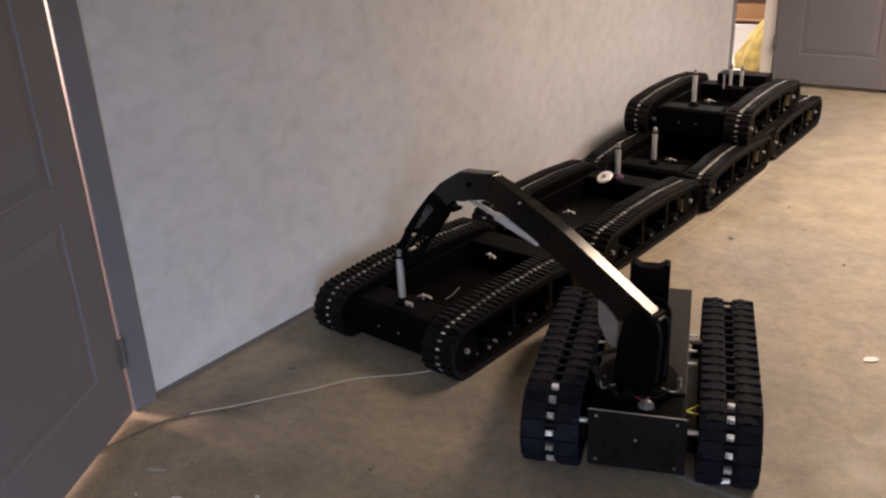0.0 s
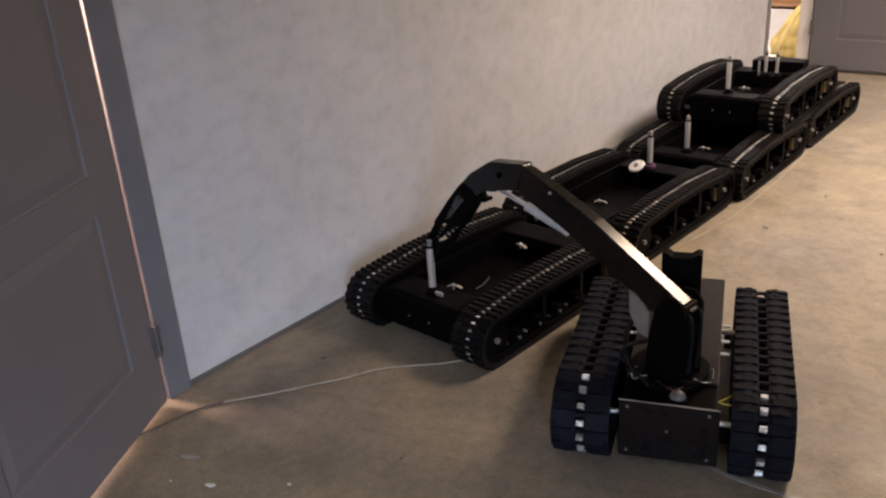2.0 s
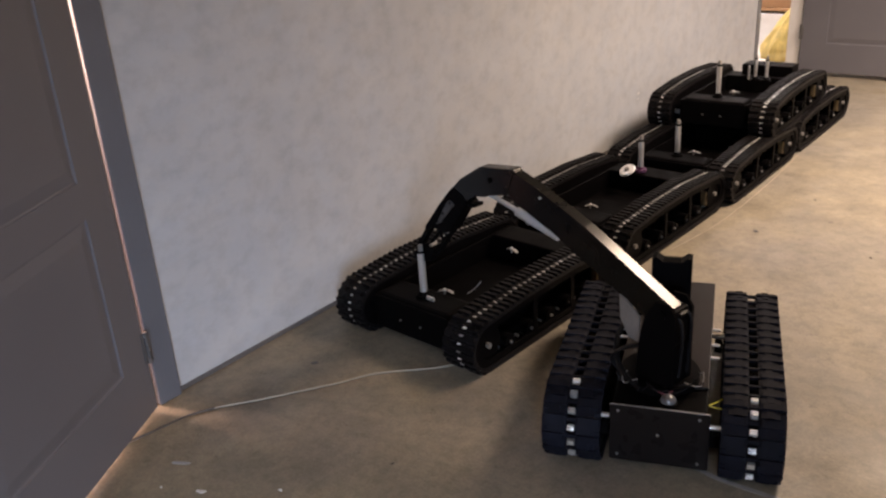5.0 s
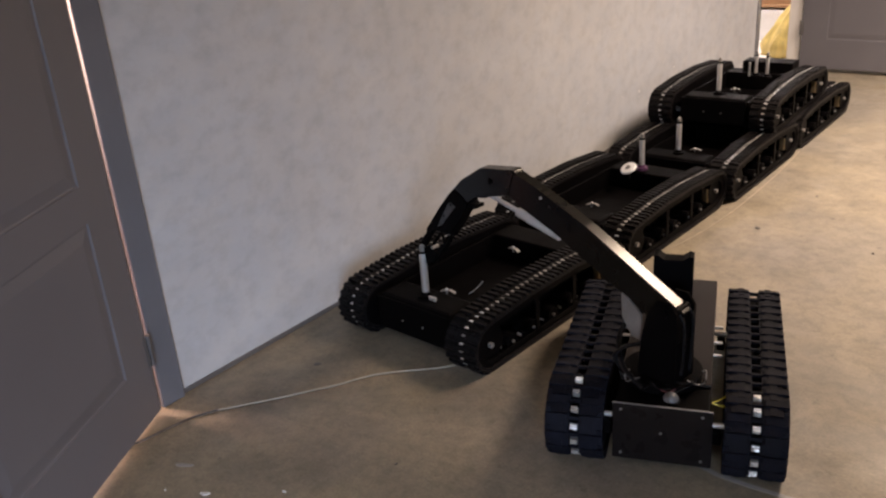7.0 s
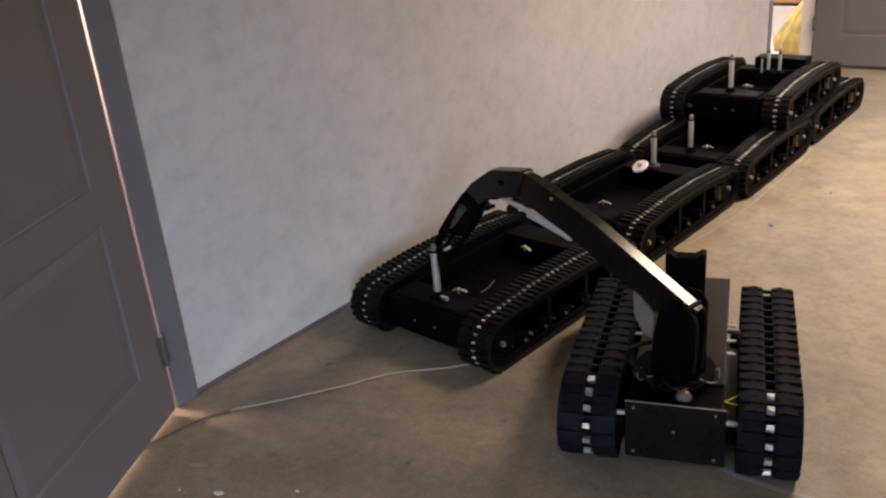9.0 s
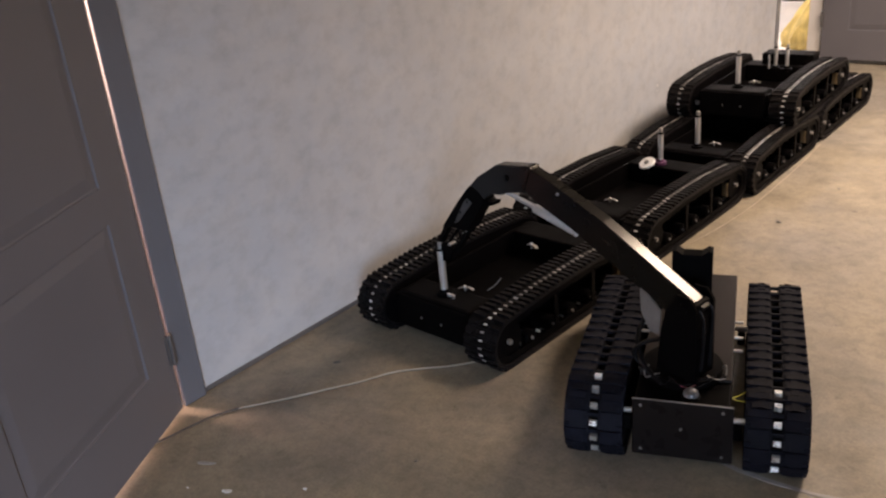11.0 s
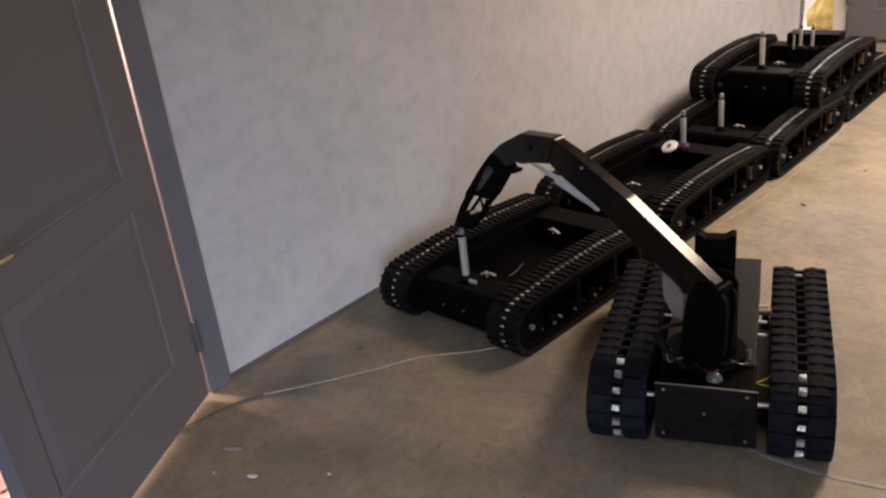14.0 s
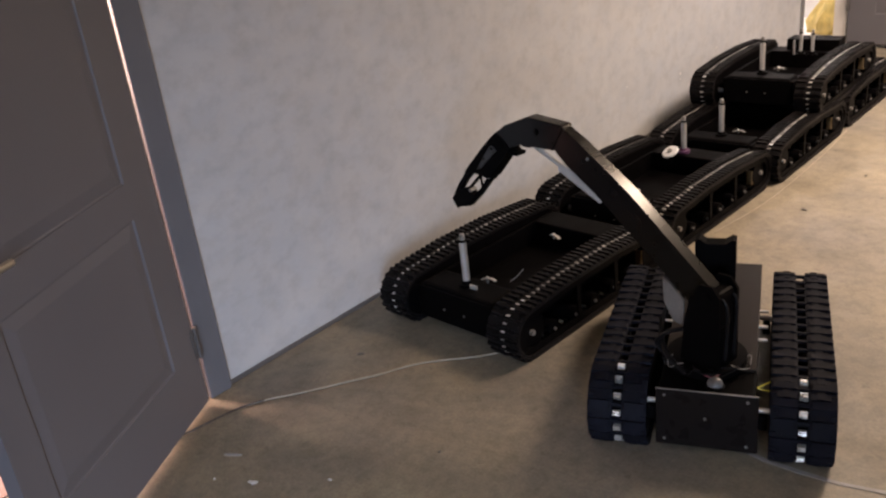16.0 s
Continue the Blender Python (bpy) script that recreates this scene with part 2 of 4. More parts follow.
def ring(bm, m, r1, r2, seg=24, tube=8):
    """A torus of radius r1 and tube radius r2 in the plane of m."""
    vs = []
    for i in range(seg):
        a = 2 * math.pi * i / seg
        row = []
        for j in range(tube):
            c = 2 * math.pi * j / tube
            rr = r1 + r2 * math.cos(c)
            row.append(bm.verts.new(m @ Vector((rr * math.cos(a), rr * math.sin(a), r2 * math.sin(c)))))
        vs.append(row)
    for i in range(seg):
        for j in range(tube):
            bm.faces.new((vs[i][j], vs[(i + 1) % seg][j], vs[(i + 1) % seg][(j + 1) % tube], vs[i][(j + 1) % tube]))
    return bm


def prism(bm, outline, lo, hi, m, bevel=0.0):
    """Extrudes an outline of (u, w) between lo and hi along the third axis."""
    a = [bm.verts.new(m @ Vector((u, lo, w))) for u, w in outline]
    b = [bm.verts.new(m @ Vector((u, hi, w))) for u, w in outline]
    n = len(outline)
    fs = [bm.faces.new(a), bm.faces.new(b[::-1])]
    for i in range(n):
        fs.append(bm.faces.new((a[i], b[i], b[(i + 1) % n], a[(i + 1) % n])))
    if bevel:
        edges = {e for f in fs for e in f.edges}
        bmesh.ops.bevel(bm, geom=list(edges), offset=bevel, segments=2, affect="EDGES", profile=0.5)
    return bm


def band(bm, outer, inner, lo, hi):
    """A closed band between two outlines of (y, z), from x = lo to x = hi."""
    n = len(outer)
    q = [[bm.verts.new((x, y, z)) for y, z in o] for o in (outer, inner) for x in (lo, hi)]
    for i in range(n):
        j = (i + 1) % n
        bm.faces.new((q[0][i], q[0][j], q[1][j], q[1][i]))
        bm.faces.new((q[2][i], q[3][i], q[3][j], q[2][j]))
        bm.faces.new((q[0][i], q[2][i], q[2][j], q[0][j]))
        bm.faces.new((q[1][i], q[1][j], q[3][j], q[3][i]))
    return bm


def tube_along(name, points, radius, material, parent=None, label=""):
    """A round cable through points, as a mesh."""
    pts = [Vector(p) for p in points]
    fine = []
    for i in range(len(pts) - 1):
        p0, p1, p2, p3 = pts[max(i - 1, 0)], pts[i], pts[i + 1], pts[min(i + 2, len(pts) - 1)]
        for k in range(8):
            t = k / 8
            fine.append(0.5 * ((2 * p1) + (p2 - p0) * t + (2 * p0 - 5 * p1 + 4 * p2 - p3) * t * t + (3 * p1 - p0 - 3 * p2 + p3) * t ** 3))
    fine.append(pts[-1])
    bm = bmesh.new()
    rows = []
    for i, p in enumerate(fine):
        d = (fine[min(i + 1, len(fine) - 1)] - fine[max(i - 1, 0)]).normalized()
        side = d.cross(Vector((0.13, 0.21, 0.97))).normalized()
        up = side.cross(d)
        rows.append([bm.verts.new(p + radius * (math.cos(a) * side + math.sin(a) * up)) for a in [2 * math.pi * j / 8 for j in range(8)]])
    for a, b in zip(rows, rows[1:]):
        for j in range(8):
            bm.faces.new((a[j], a[(j + 1) % 8], b[(j + 1) % 8], b[j]))
    bm.faces.new(rows[0][::-1])
    bm.faces.new(rows[-1])
    return part(name, bm, material, parent, label, smooth=True)


def hull(circles, n=48):
    """The convex outline round circles of (y, z, r), counter-clockwise."""
    pts = sorted({(round(y + r * math.cos(2 * math.pi * i / n), 5), round(z + r * math.sin(2 * math.pi * i / n), 5)) for y, z, r in circles for i in range(n)})

    def half(ps):
        out = []
        for p in ps:
            while len(out) > 1 and (out[-1][0] - out[-2][0]) * (p[1] - out[-2][1]) - (out[-1][1] - out[-2][1]) * (p[0] - out[-2][0]) <= 0:
                out.pop()
            out.append(p)
        return out[:-1]

    return half(pts) + half(pts[::-1])


def evenly(outline, count):
    """count places along a closed outline, each with its tangent."""
    o = np.array(outline + outline[:1])
    seg = np.linalg.norm(np.diff(o, axis=0), axis=1)
    acc = np.concatenate([[0], np.cumsum(seg)])
    out = []
    for k in range(count):
        s = acc[-1] * k / count
        i = min(int(np.searchsorted(acc, s, "right")) - 1, len(seg) - 1)
        p = o[i] + (o[i + 1] - o[i]) * (s - acc[i]) / seg[i]
        a, b = max(s - 0.012, 0), min(s + 0.012, acc[-1])
        ta = [np.interp(a, acc, o[:, 0]), np.interp(a, acc, o[:, 1])]
        tb = [np.interp(b, acc, o[:, 0]), np.interp(b, acc, o[:, 1])]
        d = np.subtract(tb, ta)
        out.append((p, d / np.linalg.norm(d)))
    return out


# ---------------------------------------------------------------- setting
def slab(name, lo, hi, material, label, category, bevel=0.0):
    bm = box(bmesh.new(), lo, hi, bevel)
    return tagged(part(name, bm, material), label, category, kind="structure")


X1, Y0, YF, ZC = 4.3, -3.4, 5.77, 2.6
HX, HY = 0.045, -0.118
slab("floor", (-2.6, Y0 - 0.12, -0.12), (X1 + 0.12, 8.0, 0.0), M_FLOOR, "worn tan concrete floor with dark dirt stains", "floor")
slab("ceiling", (-2.6, Y0 - 0.12, ZC), (X1 + 0.12, 8.0, ZC + 0.12), M_CEIL, "off-white painted ceiling", "ceiling")
# corridor wall with the near doorway
WALL_WEST = slab("wall_west", (-0.12, HY + 0.058, 0.0), (0, 5.71, ZC), M_WALL, "mottled grey vinyl-covered corridor wall", "wall")
slab("wall_west_south", (-0.12, Y0, 0), (0, HY - 0.97, ZC), M_WALL, "mottled grey vinyl-covered corridor wall", "wall")
slab("wall_west_header", (-0.12, HY - 0.97, 2.1), (0, HY + 0.058, ZC), M_WALL, "mottled grey wall above the doorway", "wall")
slab("wall_east", (X1, Y0, 0), (X1 + 0.12, YF, ZC), M_PLAIN, "plain grey plaster wall", "wall")
slab("wall_south", (-0.12, Y0 - 0.12, 0), (X1 + 0.12, Y0, ZC), M_PLAIN, "plain grey plaster wall", "wall")
slab("wall_north", (0.30, YF, 0), (X1 + 0.12, YF + 0.12, ZC), M_PLAIN, "plain grey plaster end wall", "wall")
slab("wall_north_header", (-1.2, YF, 2.12), (0.30, YF + 0.12, ZC), M_PLAIN, "plain grey wall above the far doorway", "wall")
# lit room behind the near door
slab("wall_back_room_west", (-2.6, Y0, 0), (-2.48, 1.2, ZC), M_PINK, "pale pinkish wall of the lit back room", "wall")
slab("wall_back_room_north", (-2.48, 1.08, 0), (-0.12, 1.2, ZC), M_PINK, "pale pinkish wall of the lit back room", "wall")
slab("wall_back_room_south", (-2.48, Y0 - 0.12, 0), (-0.12, Y0, ZC), M_PINK, "pale pinkish wall of the lit back room", "wall")
# lit closet behind the far doorway
slab("wall_closet_west", (-1.32, 5.0, 0), (-1.2, 8.0, ZC), M_WHITE, "white closet wall", "wall")
slab("wall_closet_north", (-1.2, 7.4, 0), (0.9, 7.52, ZC), M_WHITE, "white closet wall", "wall")
slab("wall_closet_east", (0.78, 5.89, 0), (0.9, 7.4, ZC), M_WHITE, "white closet wall", "wall")
slab("wall_closet_south", (-1.2, 4.88, 0), (-0.12, 5.0, ZC), M_WHITE, "white closet wall", "wall")
slab("floor_back_room", (-2.48, Y0, 0.0), (-0.10, 1.08, 0.004), M_BACKFLOOR, "pinkish vinyl floor of the lit back room", "floor")
slab("floor_closet", (-1.2, 5.89, 0.0), (0.78, 7.4, 0.004), M_WHITE, "pale vinyl closet floor", "floor")
slab("baseboard", (0.0, -0.02, 0.0), (0.006, 5.69, 0.018), M_BASE, "thin dark strip where wall meets floor", "baseboard", 0.002)
slab("corner_trim", (-0.124, 5.69, 0.0), (0.006, 5.766, 2.58), M_CASING, "grey painted trim on the wall's end", "trim", 0.004)


def wall_scuffs():
    """Small chips in the wall covering above the parked robots."""
    r = random.Random(3)
    for y, z, size in ((3.573, 0.28, 0.012), (3.86, 0.21, 0.010), (3.57, 0.245, 0.006), (3.33, 0.30, 0.005), (2.9, 0.36, 0.005), (4.1, 0.33, 0.007)):
        bm = bmesh.new()
        ring_v = [bm.verts.new((0.0012, size * r.uniform(0.5, 1) * math.cos(a), size * r.uniform(0.5, 1) * math.sin(a))) for a in [k * math.pi / 4 for k in range(8)]]
        back = [bm.verts.new((0.0002, v.co.y, v.co.z)) for v in ring_v]
        bm.faces.new(ring_v)
        for k in range(8):
            bm.faces.new((ring_v[k], back[k], back[(k + 1) % 8], ring_v[(k + 1) % 8]))
        part("scuff", bm, M_WHITE, WALL_WEST, "white chip in the wall covering", pose(0, y, z))


wall_scuffs()


def near_door_casing():
    t = thing("door_casing", "blue-grey painted door casing round the open doorway", "door frame", kind="structure")
    for name, lo, hi in (("casing_upright", (-0.0, HY + 0.026, 0), (0.022, -0.004, 2.14)), ("casing_upright", (0.0, HY - 1.04, 0), (0.022, HY - 0.935, 2.14)), ("casing_head", (0.0, HY - 0.935, 2.06), (0.022, HY + 0.026, 2.14))):
        part(name, box(bmesh.new(), lo, hi, 0.004), M_CASING, t)
    for name, lo, hi in (("jamb", (-0.125, HY + 0.024, 0), (-0.001, HY + 0.060, 2.09)), ("jamb", (-0.125, HY - 1.0, 0), (-0.001, HY - 0.936, 2.09)), ("jamb_head", (-0.125, HY - 0.936, 2.06), (-0.001, HY + 0.024, 2.09))):
        part(name, box(bmesh.new(), lo, hi, 0.002), M_WHITE, t, "white painted inner jamb")
    return t


near_door_casing()


def panel_door(name, label, m, width, panels, handle=True, knuckles=(), side=-1):
    """A moulded panel door: x from the hinge edge to the free edge, front face at y = 0 looking to side * y, z up."""
    t = thing(name, label, "door", m, kind="structure")
    th, h, z0 = 0.042, 2.03, 0.02
    bm = bmesh.new()
    xs = sorted({0.0, width, *[v for p in panels for v in (p[0], p[1])]})
    zs = sorted({z0, z0 + h, *[v for p in panels for v in (p[2], p[3])]})
    grid = {}

    def v(x, y, z):
        k = (round(x, 4), round(-y * side, 4), round(z, 4))
        if k not in grid:
            grid[k] = bm.verts.new(k)
        return grid[k]

    def quad(*pts):
        bm.faces.new([v(*p) for p in pts])

    for face, s in ((0.0, 1), (th, -1)):
        for xa, xb in zip(xs, xs[1:]):
            for za, zb in zip(zs, zs[1:]):
                inside = any(p[0] <= xa and xb <= p[1] and p[2] <= za and zb <= p[3] for p in panels)
                if not inside:
                    quad((xa, face, za), (xb, face, za), (xb, face, zb), (xa, face, zb))
        for xa, xb, za, zb in panels:
            loops = []
            for inset, depth in ((0.0, 0.0), (0.002, 0.0045), (0.007, 0.0062), (0.010, 0.0062), (0.046, 0.001)):
                y = face + s * depth
                loops.append([(xa + inset, y, za + inset), (xb - inset, y, za + inset), (xb - inset, y, zb - inset), (xa + inset, y, zb - inset)])
            for a, b in zip(loops, loops[1:]):
                for i in range(4):
                    j = (i + 1) % 4
                    quad(a[i], a[j], b[j], b[i])
            quad(*loops[-1])
    for xa, xb in zip(xs, xs[1:]):
        quad((xa, 0, z0), (xb, 0, z0), (xb, th, z0), (xa, th, z0))
        quad((xa, 0, z0 + h), (xb, 0, z0 + h), (xb, th, z0 + h), (xa, th, z0 + h))
    for za, zb in zip(zs, zs[1:]):
        quad((0, 0, za), (0, 0, zb), (0, th, zb), (0, th, za))
        quad((width, 0, za), (width, 0, zb), (width, th, zb), (width, th, za))
    part("leaf", bm, M_DOOR, t)
    for z in knuckles:
        hb = bmesh.new()
        for k in range(5):
            rod(hb, (-0.006, 0.007 * side, z + k * 0.0228), (-0.006, 0.007 * side, z + k * 0.0228 + 0.0215), 0.008, 14)
        box(hb, (-0.016, min(0.0008 * side, 0.004 * side), z + 0.002), (0.014, max(0.0008 * side, 0.004 * side), z + 0.112), 0.001)
        part("hinge", hb, M_BASE, t, "dark steel butt hinge", smooth=True)
    if handle:
        hb = bmesh.new()
        rod(hb, (width - 0.06, 0.012 * side, 0.89), (width - 0.06, 0.0, 0.89), 0.032, 24)
        rod(hb, (width - 0.06, 0.05 * side, 0.89), (width - 0.06, 0.01 * side, 0.89), 0.011, 16)
        rod(hb, (width - 0.05, 0.05 * side, 0.89), (width - 0.153, 0.05 * side, 0.884), 0.011, 14, 0.009)
        part("lever_handle", hb, M_NICKEL, t, "worn metal lever handle", smooth=True)
    return t


# near door, standing open about a third of the way into the corridor
TH = radians(29.6)
DOOR_DIR = Vector((math.sin(TH), -math.cos(TH), 0))
door_m = Matrix(((DOOR_DIR.x, math.cos(TH), 0, HX), (DOOR_DIR.y, math.sin(TH), 0, HY), (0, 0, 1, 0), (0, 0, 0, 1)))
panel_door("door_1", "grey moulded panel door standing ajar, lit from behind", door_m, 0.880,
           [(0.150, 0.775, 0.225, 0.752), (0.150, 0.775, 0.862, 1.90)], True, (0.187, 1.72), 1)
# far door, folded back against the end wall
panel_door("door_2", "grey moulded panel door folded open against the end wall", pose(0.352, YF - 0.06, 0.012), 0.914,
           [(0.19, 0.754, 0.245, 0.745), (0.19, 0.754, 0.865, 1.90)], False, (0.27, 1.72))
slab("far_jamb", (0.235, YF - 0.02, 0.0), (0.335, YF + 0.14, 2.12), M_WHITE, "white painted jamb of the far doorway", "door frame", 0.006)


# ---------------------------------------------------------------- tracked robots
def pad_mesh(bm, width, pitch, gap, height, ridges):
    """One tread link on a thin web. Two ridges: split cross bars either side of the centre line.
    One ridge: a full-width bar dipped in the middle, shallow side blocks and an open centre hole."""
    half = width / 2
    eye = Matrix.Identity(4)
    if ridges == 2:
        box(bm, (-half, -pitch * 0.5, -0.004), (half, pitch * 0.5, 0.002))
        w = pitch * 0.22
        for a, b in ((-half, -gap), (gap, half)):
            q = [(a, 0.002), (b, 0.002), (b - 0.004, height), (a + 0.004, height)]
            prism(bm, q, -w, w, eye)
            box(bm, ((a + b) / 2 - 0.006, -pitch * 0.5, 0.002), ((a + b) / 2 + 0.006, pitch * 0.5, height * 0.45))
        return bm
    for a, b in ((-half, -gap), (gap, half)):
        box(bm, (a, -pitch * 0.5, -0.004), (b, pitch * 0.5, 0.002))
    w = pitch * 0.21
    for a, b in ((-half, -gap - 0.003), (gap + 0.003, half)):
        q = [(a, -0.004), (b, -0.004), (b, height * 0.72), (b - 0.006, height), (a + 0.006, height), (a, height * 0.72)]
        prism(bm, q, -w, w, eye)
    box(bm, (-gap - 0.003, -w * 0.45, -0.006), (gap + 0.003, w * 0.45, height * 0.25))
    for a, b in ((-half + 0.016, -gap - 0.004), (gap + 0.004, half - 0.016)):
        box(bm, (a, w, 0.0), (b, pitch - w, height * 0.42))
        c = (a + b) / 2
        box(bm, (c - 0.010, w, 0.0), (c + 0.010, pitch - w, height * 0.72))
    return bm


def track(root, x, circles, width, count, rubber, pad_h, gap, frame_side, frame_material, braces, ridges=2):
    """A belt with its tread blocks and drive links, and the side frame and wheels that carry it."""
    outline = hull(circles)
    even = evenly(outline, 96)
    inset = lambda d: [(p[0] - t[1] * d, p[1] + t[0] * d) for p, t in even]
    half = width / 2
    bb = bmesh.new()
    if ridges == 1:
        band(bb, inset(0.0045), inset(0.013), -half + 0.003, -gap)
        band(bb, inset(0.0045), inset(0.013), gap, half - 0.003)
    else:
        band(bb, inset(0.0045), inset(0.013), -half + 0.003, half - 0.003)
    belt = part("track_belt", bb, rubber, root, "black rubber crawler track", pose(x, 0, 0), smooth=True)
    pitch = sum(math.dist(a, b) for a, b in zip(outline, outline[1:] + outline[:1])) / count
    proto = link = None
    for p, t in evenly(outline, count):
        # local y runs along the belt, local z points outward
        m = Matrix(((1, 0, 0, 0), (0, t[0], t[1], p[0]), (0, t[1], -t[0], p[1]), (0, 0, 0, 1)))
        if m.determinant() < 0:
            m = Matrix(((-1, 0, 0, 0), (0, t[0], t[1], p[0]), (0, t[1], -t[0], p[1]), (0, 0, 0, 1)))
        if proto is None:
            proto = part("tread_block", pad_mesh(bmesh.new(), width, pitch, gap, pad_h, ridges), rubber, belt, m=m)
            lb = bmesh.new()
            if ridges == 1:
                box(lb, (-gap * 0.78, pitch * 0.5 - 0.008, -0.016), (gap * 0.78, pitch * 0.5 - 0.003, 0.005), 0.0015, seg=1)
                box(lb, (-gap * 0.78, pitch * 0.5 - 0.001, -0.016), (gap * 0.20, pitch * 0.5 + 0.007, 0.004), 0.0015, seg=1)
                box(lb, (gap * 0.30, pitch * 0.5, -0.016), (gap * 0.80, pitch * 0.5 + 0.006, 0.006), 0.0015, seg=1)
            else:
                box(lb, (-gap * 0.85, -pitch * 0.15, -0.022), (gap * 0.50, pitch * 0.07, pad_h * 0.28), 0.0015, seg=1)
                box(lb, (gap * 0.05, pitch * 0.02, -0.022), (gap * 0.75, pitch * 0.12, pad_h * 0.22), 0.0015, seg=1)
            link = part("drive_link", lb, M_STEEL, belt, "bright steel drive link", m=m)
        else:
            again("tread_block", proto, belt, m)
            if ridges == 2 or (p[0] < circles[0][0] + 0.04):
                again("drive_link", link, belt, m)
    # side frame on the outer flank
    fx = x + frame_side * (half - 0.012)
    fr = bmesh.new()
    band(fr, inset(0.018), inset(0.040), fx - 0.003, fx + 0.003)
    for y in braces:
        top = max(z for yy, z in inset(0.03) if abs(yy - y) < 0.03)
        box(fr, (fx - 0.003, y - 0.011, 0.03), (fx + 0.003, y + 0.011, top), 0)
    part("side_frame", fr, frame_material, root, smooth=False)
    ix = x - frame_side * (half - 0.010)
    ib = bmesh.new()
    ring_pts = inset(0.016)
    va = [ib.verts.new((ix - 0.002, y, z)) for y, z in ring_pts]
    vb = [ib.verts.new((ix + 0.002, y, z)) for y, z in ring_pts]
    ib.faces.new(va)
    ib.faces.new(vb[::-1])
    for i in range(len(va)):
        ib.faces.new((va[i], vb[i], vb[(i + 1) % len(va)], va[(i + 1) % len(va)]))
    part("inner_plate", ib, frame_material, root)
    yr = circles[1][0] - 0.055
    part("tensioner_bracket", box(bmesh.new(), (x + frame_side * half * 0.45 - 0.015, yr - 0.018, 0.055), (x + frame_side * half * 0.45 + 0.015, yr + 0.012, 0.125), 0.004), M_BRASS, root, "tarnished yellow metal tensioner bracket")
    for y, z, r in (circles[0], circles[1]):
        wb = bmesh.new()
        rr = r - 0.016
        rod(wb, (x - half * 0.72, y, z), (x + half * 0.72, y, z), rr * 0.93, 28)
        wheel = part("drive_wheel", wb, M_BLACK, root, smooth=True)
        rod_b = rod(bmesh.new(), (x - half * 0.9, y, z), (x + half * 0.9, y, z), 0.010, 10)
        part("axle", rod_b, M_DULL, wheel, smooth=True)
    ya, yb = circles[0][0] + 0.14, circles[1][0] - 0.14
    for k in range(5):
        y = ya + (yb - ya) * k / 4
        wb = bmesh.new()
        rod(wb, (x - half * 0.6, y, 0.045), (x + half * 0.6, y, 0.045), 0.029, 18)
        w = part("road_wheel", wb, M_BLACK, root, smooth=True)
        # metal stub added for the glints of the lower belt's links
        part("glint_stub", rod(bmesh.new(), (x + frame_side * half * 0.6, y, 0.045), (x + frame_side * half * 0.70, y, 0.045), 0.006, 8), M_DULL, w)
    return belt


def post(root, x, y, z0, z1, base_material, r=0.0135):
    """A slim aluminium mast with a dark collar, cap and foot."""
    p = part("mast", rod(bmesh.new(), (x, y, z0), (x, y, z1 - 0.03), r, 18), M_ALU, root, "brushed aluminium mast tube", smooth=True)
    part("collar", rod(bmesh.new(), (x, y, z1 - 0.032), (x, y, z1 - 0.024), r * 1.11, 18), M_BLACK, p, smooth=True)
    cap = rod(bmesh.new(), (x, y, z1 - 0.024), (x, y, z1 - 0.004), r * 0.74, 16)
    ball(cap, (x, y, z1 - 0.004), r * 0.74, 12, 0.5)
    part("cap", cap, M_DULL, p, smooth=True)
    fb = rod(bmesh.new(), (x, y, z0 - 0.004), (x, y, z0 + 0.010), 0.030, 20)
    rod(fb, (x, y, z0 + 0.008), (x, y, z0 + 0.022), 0.020, 18, 0.016)
    part("mast_foot", fb, base_material, p, smooth=True)
    return p


def hook(root, x, y, z, turn):
    """A small bent metal tab under a dome nut."""
    hb = bmesh.new()
    m = pose(x, y, z, 0, 0, turn)
    prism(hb, [(-0.024, -0.004), (-0.012, 0.000), (0.016, 0.002), (0.034, -0.006), (0.034, -0.004), (0.016, 0.0045), (-0.012, 0.0025), (-0.024, -0.002)], -0.007, 0.007, m)
    tab = part("metal_tab", hb, M_DULL, root, "small bent metal tab")
    nb = bmesh.new()
    bmesh.ops.create_uvsphere(nb, u_segments=12, v_segments=8, radius=0.006, matrix=m @ pose(0.0, 0, 0.005))
    part("dome_nut", nb, M_ALU, tab, smooth=True)
    part("stud", rod(bmesh.new(), m @ Vector((0, 0, -0.014)), m @ Vector((0, 0, 0.002)), 0.004, 8), M_DULL, tab)
    return tab


WALL_TRACK = [(0.088, 0.098, 0.094), (0.872, 0.098, 0.092), (0.32, 0.113, 0.096), (0.60, 0.113, 0.096), (0.30, 0.066, 0.064), (0.70, 0.066, 0.064)]


